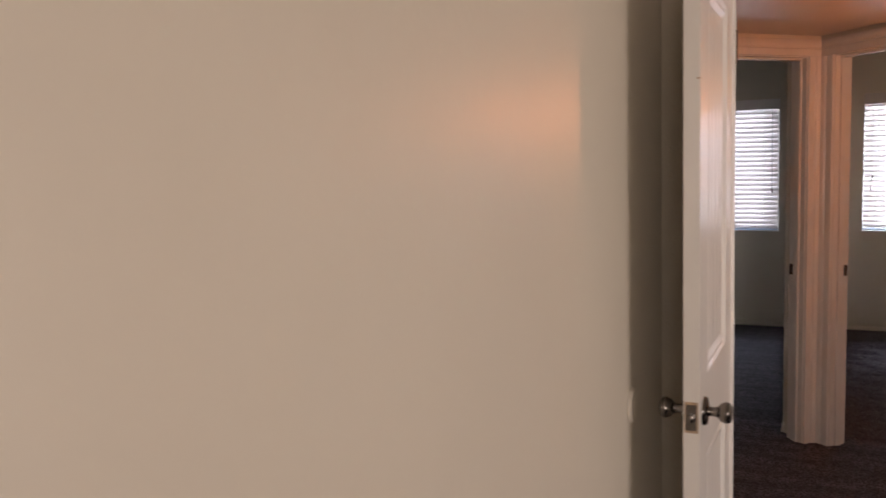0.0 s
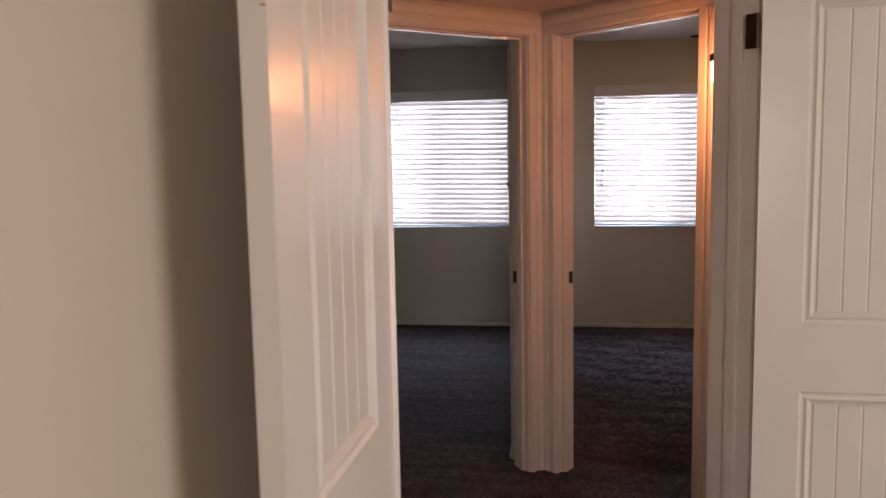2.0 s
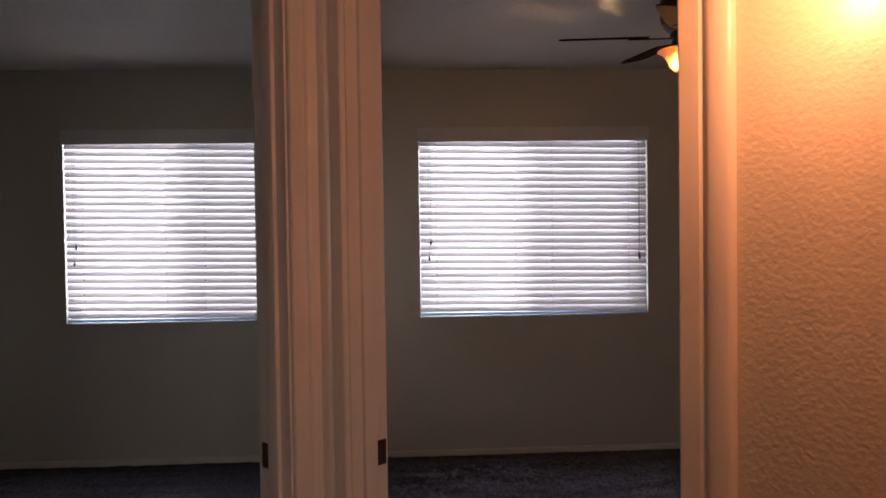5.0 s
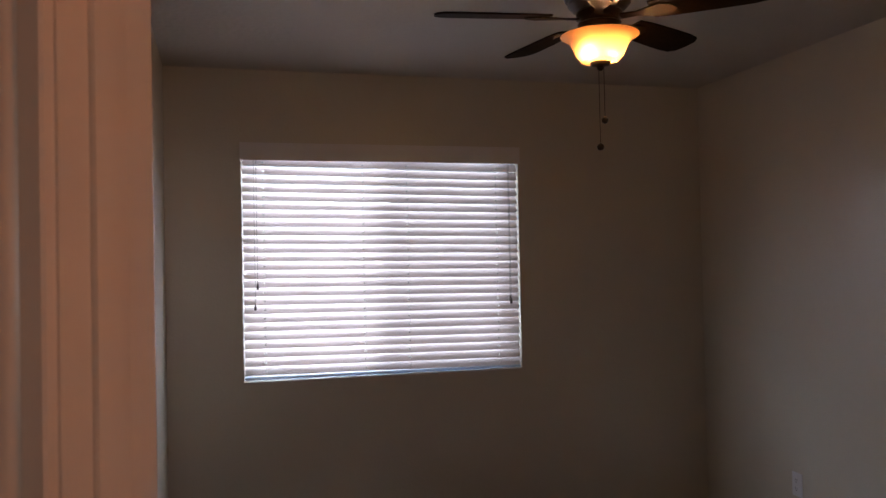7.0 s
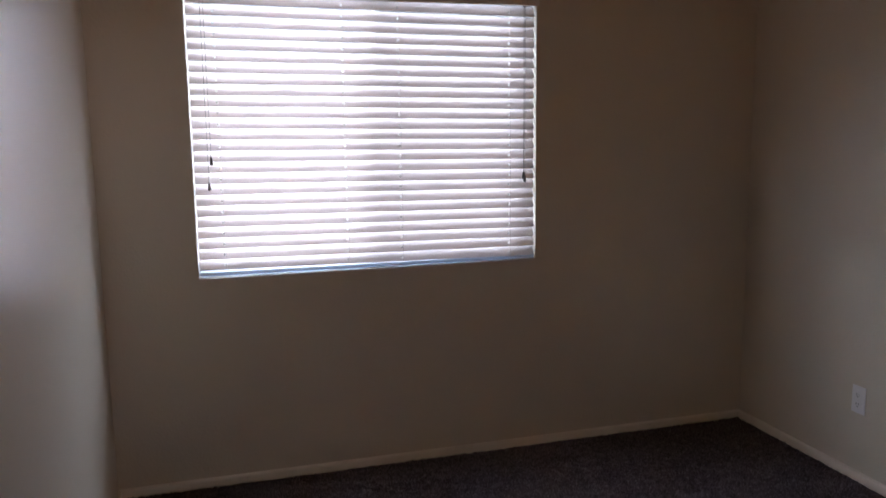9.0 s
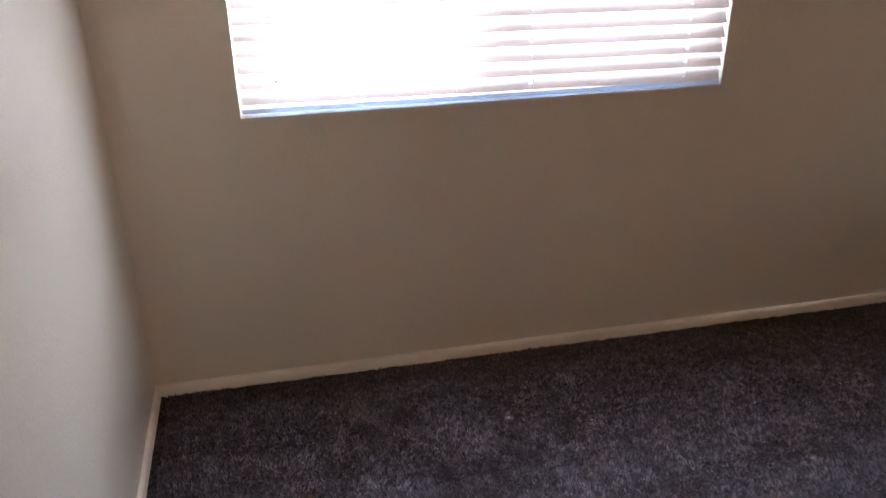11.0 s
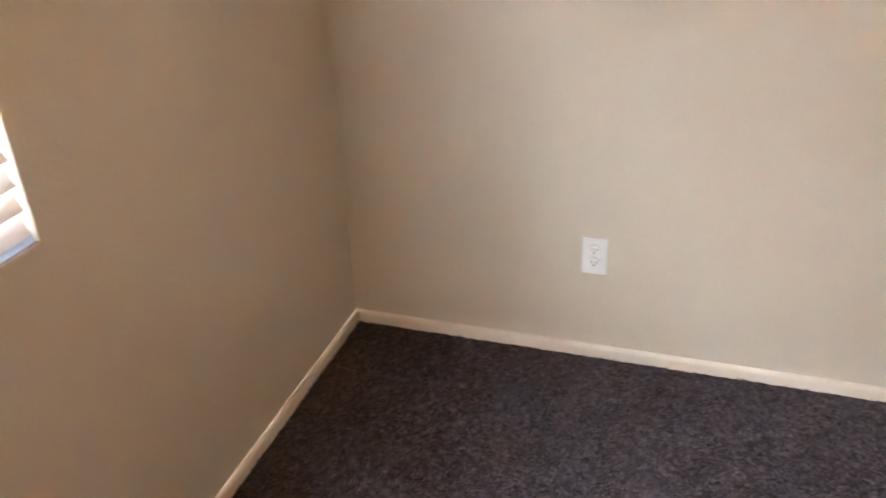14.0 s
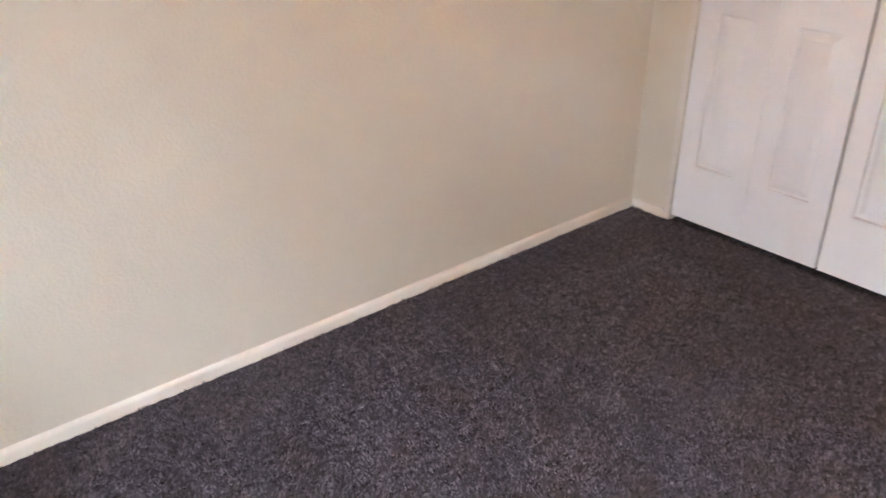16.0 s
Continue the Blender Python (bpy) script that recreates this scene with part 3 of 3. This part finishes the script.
# ---- windows and blinds ----
def window(name, x0, x1, label):
    root = thing(name, label, "window", ((x0 + x1) / 2, NORTH + 0.12, wz0), kind="structure")
    y0, y1, mid = NORTH + 0.070, NORTH + 0.132, x0 + 0.505 * (x1 - x0)
    bm = bmesh.new()
    for b in ((x0, y0, wz0, x0 + 0.022, y1, wz1), (x1 - 0.022, y0, wz0, x1, y1, wz1), (x0 + 0.022, y0, wz0, x1 - 0.022, y1, wz0 + 0.028), (x0 + 0.022, y0, wz1 - 0.028, x1 - 0.022, y1, wz1)):
        add_box(bm, *b)
    part("window_frame", bm, VINYL, root)
    for a, b, y, sa, sb in ((x0 + 0.023, mid + 0.026, y0 + 0.004, 0.010, 0.040), (mid - 0.026, x1 - 0.023, y0 + 0.029, 0.040, 0.056)):
        bm = bmesh.new()
        lo, hi = wz0 + 0.029, wz1 - 0.029
        for box in ((a, y, lo, a + sa, y + 0.022, hi), (b - sb, y, lo, b, y + 0.022, hi), (a + sa, y, lo, b - sb, y + 0.022, lo + 0.038), (a + sa, y, hi - 0.038, b - sb, y + 0.022, hi)):
            add_box(bm, *box)
        sash = part("sash", bm, VINYL, root)
        bm = bmesh.new()
        add_box(bm, a + sa - 0.002, y + 0.009, lo + 0.036, b - sb + 0.002, y + 0.013, hi - 0.036)
        pane = part("pane", bm, GLASS, sash)
        pane.visible_shadow = False
    bm = bmesh.new()
    add_box(bm, mid + 0.02, y1 + 0.004, wz0 + 0.029, x1 - 0.029, y1 + 0.006, wz1 - 0.029)
    part("insect_screen", bm, SCREEN, root, "dark mesh insect screen")
    bm = bmesh.new()
    add_box(bm, x0 + 0.001, NORTH - 0.004, wz0 - 0.004, x1 - 0.001, y0 - 0.001, wz0 + 0.006)
    soften(bm, 0.002)
    part("window_sill", bm, TRIM, root)
    return root


def slat_mesh(long, holes):
    """One slightly crowned slat along x, with a cord hole at each of the given places."""
    bm = bmesh.new()
    xs = [0.0]
    for h in holes:
        xs += [h - 0.0045, h + 0.0045]
    xs.append(long)
    half, thick = 0.0250, 0.0026
    ys = [-half, -0.0115, -0.0035, 0.006, 0.014, half]
    crown = [0.0, 0.0022, 0.0030, 0.0029, 0.0021, 0.0]
    layers = []
    for lift in (0.0, -thick):
        layers.append([[bm.verts.new((x, y, c + lift)) for y, c in zip(ys, crown)] for x in xs])
    for layer in layers:
        for i in range(len(xs) - 1):
            for j in range(len(ys) - 1):
                if i % 2 == 1 and j == 1:
                    continue
                bm.faces.new((layer[i][j], layer[i + 1][j], layer[i + 1][j + 1], layer[i][j + 1]))
    up, low = layers
    for i in range(len(xs) - 1):
        for j in (0, len(ys) - 1):
            bm.faces.new((up[i][j], up[i + 1][j], low[i + 1][j], low[i][j]))
    for i in (0, len(xs) - 1):
        for j in range(len(ys) - 1):
            bm.faces.new((up[i][j], up[i][j + 1], low[i][j + 1], low[i][j]))
    return finish("slat", bm, SLAT, True)


SAG = 0.83


def blind(x0, x1, label):
    root = thing("window_blind", label, "window blind", ((x0 + x1) / 2, NORTH + 0.035, wz0 + 0.01), group="bedroom window blinds")
    bm = bmesh.new()
    add_box(bm, x0 - 0.005, NORTH - 0.022, 1.974, x1 + 0.005, NORTH - 0.014, wz1 + 0.010)
    add_box(bm, x0 + 0.002, NORTH - 0.0135, 1.975, x0 + 0.010, NORTH + 0.045, wz1 - 0.001)
    add_box(bm, x1 - 0.010, NORTH - 0.0135, 1.975, x1 - 0.002, NORTH + 0.045, wz1 - 0.001)
    soften(bm, 0.0015)
    part("valance", bm, VALANCE, root, "flat white valance board")
    bm = bmesh.new()
    add_box(bm, x0 + 0.012, NORTH + 0.004, 1.995, x1 - 0.012, NORTH + 0.060, wz1 - 0.016)
    part("headrail", bm, VINYL, root)
    long = x1 - x0 - 0.012
    holes = [0.100, 0.600, 0.833, long - 0.118]
    me = slat_mesh(long, holes)
    pitch, count, low = 0.0432, 25, 0.936
    rng = random.Random(7)
    for k in range(count):
        ob = new("slat", me)
        ob.parent = root
        ob.matrix_parent_inverse = root.matrix_world.inverted()
        ob.matrix_basis = pose(x0 + 0.006, NORTH + 0.016, low + k * pitch, 56.5 + rng.uniform(-0.6, 0.6), SAG + rng.uniform(-0.05, 0.05), 0)
    # bottom rail, its skylight tint painted in by the material
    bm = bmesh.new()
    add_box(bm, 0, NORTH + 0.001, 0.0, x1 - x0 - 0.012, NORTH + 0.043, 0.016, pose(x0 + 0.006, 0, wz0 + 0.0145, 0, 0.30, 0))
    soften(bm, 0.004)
    part("bottom_rail", bm, RAIL, root, "white bottom rail with blue skylight painted into its colour", True)
    for h in holes:
        for y in (NORTH - 0.0015, NORTH + 0.0355):
            bm = bmesh.new()
            add_tube(bm, (x0 + 0.010 + h, y, wz0 + 0.027), (x0 + 0.010 + h, y, 1.994), 0.0005, 6)
            part("ladder_cord", bm, SLAT, root)
    for x, z in ((x0 + 0.072, 1.335), (x0 + 0.060, 1.235), (x1 - 0.062, 1.240), (x1 - 0.056, 1.226)):
        bm = bmesh.new()
        add_tube(bm, (x, NORTH - 0.010, z + 0.01), (x, NORTH - 0.010, 1.974), 0.0010, 6)
        cord = part("lift_cord", bm, CORD, root, "thin grey cord")
        bm = bmesh.new()
        add_lathe(bm, [(0.002, 0.030), (0.004, 0.026), (0.0058, 0.012), (0.0072, 0.0), (0.004, -0.002)], Matrix.Translation((x, NORTH - 0.010, z)), 14)
        part("tassel", bm, TASSEL, cord, "dark plastic tassel", True)
    return root


window("window_1", *WIN["right"], "white vinyl sliding window bright with daylight")
window("window_2", *WIN["left"], "white vinyl sliding window of the other bedroom")
blind(*WIN["right"], "white faux-wood slatted blind, tilted nearly shut")
blind(*WIN["left"], "white faux-wood slatted blind in the other bedroom, tilted nearly shut")


# ---- ceiling fan ----
def ceiling_fan(x, y):
    root = thing("ceiling_fan", "dark bronze five-blade ceiling fan with lit amber glass bowl", "ceiling fan", (x, y, CEIL))
    at = Matrix.Translation((x, y, 0))
    bm = bmesh.new()
    add_lathe(bm, [(0.070, CEIL), (0.098, CEIL - 0.004), (0.104, CEIL - 0.030), (0.112, CEIL - 0.060), (0.114, CEIL - 0.130), (0.108, CEIL - 0.152), (0.098, CEIL - 0.156), (0.100, CEIL - 0.168), (0.084, CEIL - 0.186), (0.078, CEIL - 0.190)], at, 36)
    part("motor_housing", bm, BRONZE, root, smooth=True)
    bm = bmesh.new()
    add_lathe(bm, [(0.070, CEIL - 0.1905), (0.074, CEIL - 0.196), (0.074, CEIL - 0.212), (0.064, CEIL - 0.218), (0.064, CEIL - 0.226), (0.070, CEIL - 0.230), (0.070, CEIL - 0.246), (0.058, CEIL - 0.256), (0.02, CEIL - 0.258)], at, 32)
    part("switch_housing", bm, BRONZE, root, smooth=True)
    zb = CEIL - 0.212
    for k in range(5):
        turn = at @ Matrix.Rotation(radians(28 + 72 * k), 4, "Z") @ Matrix.Translation((0, 0, zb)) @ Matrix.Rotation(radians(-11), 4, "X")
        bm = bmesh.new()
        outline = [(0.165, -0.050), (0.22, -0.058), (0.36, -0.064), (0.46, -0.066), (0.505, -0.060), (0.525, -0.040), (0.532, 0.0), (0.525, 0.040), (0.505, 0.060), (0.46, 0.066), (0.36, 0.064), (0.22, 0.058), (0.165, 0.050)]
        rings = [[bm.verts.new(turn @ Vector((u, v, h))) for u, v in outline] for h in (0.0, 0.006)]
        n = len(outline)
        for i in range(n):
            bm.faces.new((rings[0][i], rings[0][(i + 1) % n], rings[1][(i + 1) % n], rings[1][i]))
        bm.faces.new(rings[0])
        bm.faces.new(rings[1])
        blade = part("blade", bm, BLADE, root, "dark walnut fan blade")
        bm = bmesh.new()
        iron = [(0.070, -0.016), (0.12, -0.013), (0.16, -0.028), (0.20, -0.040), (0.235, -0.022), (0.245, 0.0), (0.235, 0.022), (0.20, 0.040), (0.16, 0.028), (0.12, 0.013), (0.070, 0.016)]
        rings = [[bm.verts.new(turn @ Vector((u, v, h))) for u, v in iron] for h in (-0.006, -0.001)]
        n = len(iron)
        for i in range(n):
            bm.faces.new((rings[0][i], rings[0][(i + 1) % n], rings[1][(i + 1) % n], rings[1][i]))
        bm.faces.new(rings[0])
        bm.faces.new(rings[1])
        part("blade_iron", bm, IRON, blade)
    # open glass bowl with a flared rim
    foot = CEIL - 0.352
    outer = [(0.028, foot), (0.057, foot + 0.003), (0.074, foot + 0.019), (0.085, foot + 0.045), (0.097, foot + 0.066), (0.116, foot + 0.079), (0.125, foot + 0.084)]
    bm = bmesh.new()
    segments, rings = 40, []
    for r, h in outer + [(r - 0.004, h + 0.003) for r, h in reversed(outer)]:
        rings.append([bm.verts.new((x + r * math.cos(math.tau * k / segments), y + r * math.sin(math.tau * k / segments), h)) for k in range(segments)])
    for a, b in zip(rings, rings[1:] + rings[:1]):
        for k in range(segments):
            bm.faces.new((a[k], a[(k + 1) % segments], b[(k + 1) % segments], b[k]))
    part("glass_bowl", bm, BOWL, root, "flared amber glass light bowl", True)
    bm = bmesh.new()
    add_lathe(bm, [(0.004, foot - 0.028), (0.011, foot - 0.022), (0.012, foot - 0.014), (0.030, foot - 0.010), (0.034, foot - 0.001), (0.012, foot + 0.004), (0.006, CEIL - 0.259)], at, 24)
    part("finial", bm, BRONZE, root, "", True)
    # plate hidden inside the bowl, added to block the bulbs' upward light
    bm = bmesh.new()
    add_lathe(bm, [(0.010, CEIL - 0.2595), (0.050, CEIL - 0.260), (0.099, CEIL - 0.268), (0.099, CEIL - 0.271), (0.050, CEIL - 0.264), (0.010, CEIL - 0.263)], at, 28)
    part("bulb_light_shield", bm, BRONZE, root, smooth=True)
    for dx, dy in ((-0.050, -0.014), (0.050, 0.014)):
        bm = bmesh.new()
        add_lathe(bm, [(0.010, 0.040), (0.014, 0.028), (0.022, 0.012), (0.024, 0.0), (0.018, -0.016), (0.006, -0.024)], Matrix.Translation((x + dx, y + dy, foot + 0.050)), 18)
        part("bulb", bm, BULB, root, "", True)
        bulb_lamp("fan_bulb_light", (x + dx, y + dy - 0.012, foot + 0.030), FAN_LIGHT / 2, WARM, 0.02)
    for dx, dy, z in ((0.000, 0.012, 1.805), (0.030, 0.036, 1.896)):
        bm = bmesh.new()
        add_tube(bm, (x + dx, y + dy, z), (x + dx, y + dy, foot - 0.002 if dx < 0.02 else foot + 0.006), 0.0011, 6)
        chain = part("pull_chain", bm, BRONZE, root)
        bm = bmesh.new()
        bmesh.ops.create_uvsphere(bm, u_segments=16, v_segments=10, radius=0.0115, matrix=Matrix.Translation((x + dx, y + dy, z)))
        part("chain_ball", bm, BRONZE, chain, "", True)
    return root


ceiling_fan(1.392, 6.090)


# ---- hall sconce and switch ----
def wall_sconce(s, z, out):
    root = thing("wall_sconce", "small lit wall sconce with frosted glass and bronze cap", "wall lamp", M_R @ Vector((s, 0, z)))
    at = M_R @ Matrix.Translation((s, -out, z))
    bm = bmesh.new()
    add_lathe(bm, [(0.052, 0.0005), (0.052, 0.012), (0.044, 0.020), (0.016, 0.024)], M_R @ Matrix.Translation((s, 0, z + 0.042)) @ Euler((radians(90), 0, 0)).to_matrix().to_4x4(), 28)
    part("backplate", bm, BRONZE, root, smooth=True)
    bm = bmesh.new()
    add_tube(bm, M_R @ Vector((s, -0.022, z + 0.042)), M_R @ Vector((s, -out, z + 0.042)), 0.009, 14)
    part("arm", bm, BRONZE, root, smooth=True)
    bm = bmesh.new()
    add_lathe(bm, [(0.040, -0.046), (0.044, -0.040), (0.046, 0.018), (0.043, 0.024), (0.042, 0.020), (0.0425, -0.040), (0.0385, -0.044)], at, 32, False)
    part("glass_shade", bm, SCONCE_GLASS, root, "glowing frosted glass cylinder", True)
    bm = bmesh.new()
    add_lathe(bm, [(0.020, 0.025), (0.049, 0.0255), (0.050, 0.030), (0.050, 0.048), (0.036, 0.056), (0.012, 0.060)], at, 28)
    part("cap", bm, BRONZE, root, "dark bronze cap", True)
    bulb_lamp("sconce_light", at @ Vector((0, 0, -0.012)), SCONCE_LIGHT, AMBER, 0.03)
    return root


wall_sconce(1.086, 1.790, 0.162)


def cover_plate(name, m, label, category, switch):
    """A 70 x 115 mm cover plate on the local xz plane, facing local -y."""
    root = thing(name, label, category, m.translation)
    bm = bmesh.new()
    add_box(bm, -0.035, -0.006, -0.0575, 0.035, -0.0004, 0.0575, m)
    soften(bm, 0.003, 3)
    part("cover_plate", bm, PLASTIC, root, smooth=True)
    if switch:
        bm = bmesh.new()
        add_box(bm, -0.005, -0.0085, -0.012, 0.005, -0.0062, 0.012, m)
        part("switch_slot", bm, PLASTIC, root)
        bm = bmesh.new()
        add_box(bm, -0.004, -0.020, 0.000, 0.004, -0.0087, 0.010, m)
        soften(bm, 0.001)
        part("toggle", bm, PLASTIC, root)
    else:
        for z in (0.020, -0.020):
            bm = bmesh.new()
            add_lathe(bm, [(0.0172, 0.0), (0.0168, 0.0022), (0.014, 0.0026)], m @ Matrix.Translation((0, -0.0062, z)) @ Euler((radians(90), 0, 0)).to_matrix().to_4x4(), 24)
            face = part("receptacle", bm, PLASTIC, root, "", True)
            for x, wide, high, dz in ((-0.0065, 0.0022, 0.0085, 0.003), (0.0065, 0.0022, 0.0070, 0.003), (0, 0.0048, 0.0048, -0.0075)):
                bm = bmesh.new()
                add_box(bm, x - wide / 2, -0.0092, z + dz - high / 2, x + wide / 2, -0.0088, z + dz + high / 2, m)
                part("slot", bm, DARK, face)
    for z in ((0.041, -0.041) if switch else (0.0,)):
        bm = bmesh.new()
        add_lathe(bm, [(0.0032, 0.0), (0.0030, 0.0012), (0.001, 0.0016)], m @ Matrix.Translation((0, -0.0061, z)) @ Euler((radians(90), 0, 0)).to_matrix().to_4x4(), 12)
        part("screw", bm, PLASTIC, root, "", True)
    return root


cover_plate("light_switch", M_R @ Matrix.Translation((0.993, 0, 0.965)), "white toggle light switch on the hall wall", "light switch", True)
cover_plate("power_outlet", Matrix.Translation((EAST, 7.099, 0.343)) @ Euler((0, 0, radians(-90))).to_matrix().to_4x4(), "white duplex power outlet low on the wall", "power outlet", False)

bumper = thing("wall_bumper", "round cream wall bumper behind the door knob", "door stop", (-0.370, 1.735, 0.958))
bm = bmesh.new()
add_lathe(bm, [(0.040, 0.0), (0.040, 0.003), (0.034, 0.007), (0.022, 0.005), (0.004, 0.004)], Matrix.Translation((-0.3695, 1.735, 0.958)) @ Euler((0, radians(90), 0)).to_matrix().to_4x4(), 32)
part("bumper_disc", bm, ROOM_WALL, bumper, smooth=True)


# ---- closet with bifold doors ----
def add_raised_panel(bm, x0, z0, x1, z1, y, way):
    rings = []
    for inset, d in ((0, 0), (0.004, 0.013), (0.012, 0.013), (0.034, 0.0015), (0.036, 0.0015)):
        rings.append([bm.verts.new((x, y + way * d, z)) for x, z in ((x0 + inset, z0 + inset), (x1 - inset, z0 + inset), (x1 - inset, z1 - inset), (x0 + inset, z1 - inset))])
    for a, b in zip(rings, rings[1:]):
        for k in range(4):
            bm.faces.new((a[k], a[(k + 1) % 4], b[(k + 1) % 4], b[k]))
    bm.faces.new(rings[-1])


def bifold_door(x0, knob_panel, label):
    """Two hinged leaves, each 0.294 m wide, from x0 towards +x; the room's side at local y = front."""
    front, wide, t = CLOSET - 0.003, 0.2935, 0.030
    root = thing("bifold_door", label, "closet door", (x0 + wide, front - t / 2, 0.016), group="closet doors")
    for k in range(2):
        a = x0 + k * (wide + 0.0025)
        b, z0, z1, stile = a + wide, 0.024, 2.030, 0.070
        panels = ((0.245, 0.812), (0.985, 1.900))
        bm = bmesh.new()
        rows = [z0] + [z for p in panels for z in p] + [z1]
        for u, v in ((a, a + stile), (b - stile, b)):
            add_box(bm, u, front - t, z0, v, front, z1)
        for u, v in zip(rows[::2], rows[1::2]):
            add_box(bm, a + stile, front - t, u, b - stile, front, v)
        bmesh.ops.remove_doubles(bm, verts=bm.verts, dist=0.0002)
        leaf = part("door_leaf", bm, CLOSET_WHITE, root)
        for u, v in panels:
            bm = bmesh.new()
            add_raised_panel(bm, a + stile, u, b - stile, v, front, -1)
            part("raised_panel", bm, CLOSET_WHITE, leaf)
        if k == knob_panel:
            bm = bmesh.new()
            xk = a + (0.035 if knob_panel == 1 else wide - 0.035)
            add_lathe(bm, [(0.008, 0), (0.007, 0.010), (0.015, 0.017), (0.017, 0.024), (0.010, 0.030), (0.002, 0.031)], Matrix.Translation((xk, front, 0.905)) @ Euler((radians(-90), 0, 0)).to_matrix().to_4x4(), 20)
            part("knob", bm, NICKEL, leaf, "small round nickel knob", True)
    return root


bifold_door(2.1055, 1, "white raised-panel bifold closet door pair, closed")
bifold_door(1.5055, 0, "white raised-panel bifold closet door pair, closed")
frame_root = thing("door_frame_4", "thin cream closet opening trim", "door frame", (2.08, CLOSET - 0.06, 0), kind="structure")
for x0, x1 in ((2.699, 2.723), (1.477, 1.501)):
    bm = bmesh.new()
    add_box(bm, x0, CLOSET - 0.119, -0.01, x1, CLOSET + 0.010, 2.052)
    soften(bm, 0.003)
    part("jamb", bm, TRIM, frame_root, smooth=True)
bm = bmesh.new()
add_box(bm, 1.5015, CLOSET - 0.119, 2.036, 2.6985, CLOSET + 0.010, 2.052)
part("head_jamb", bm, TRIM, frame_root)
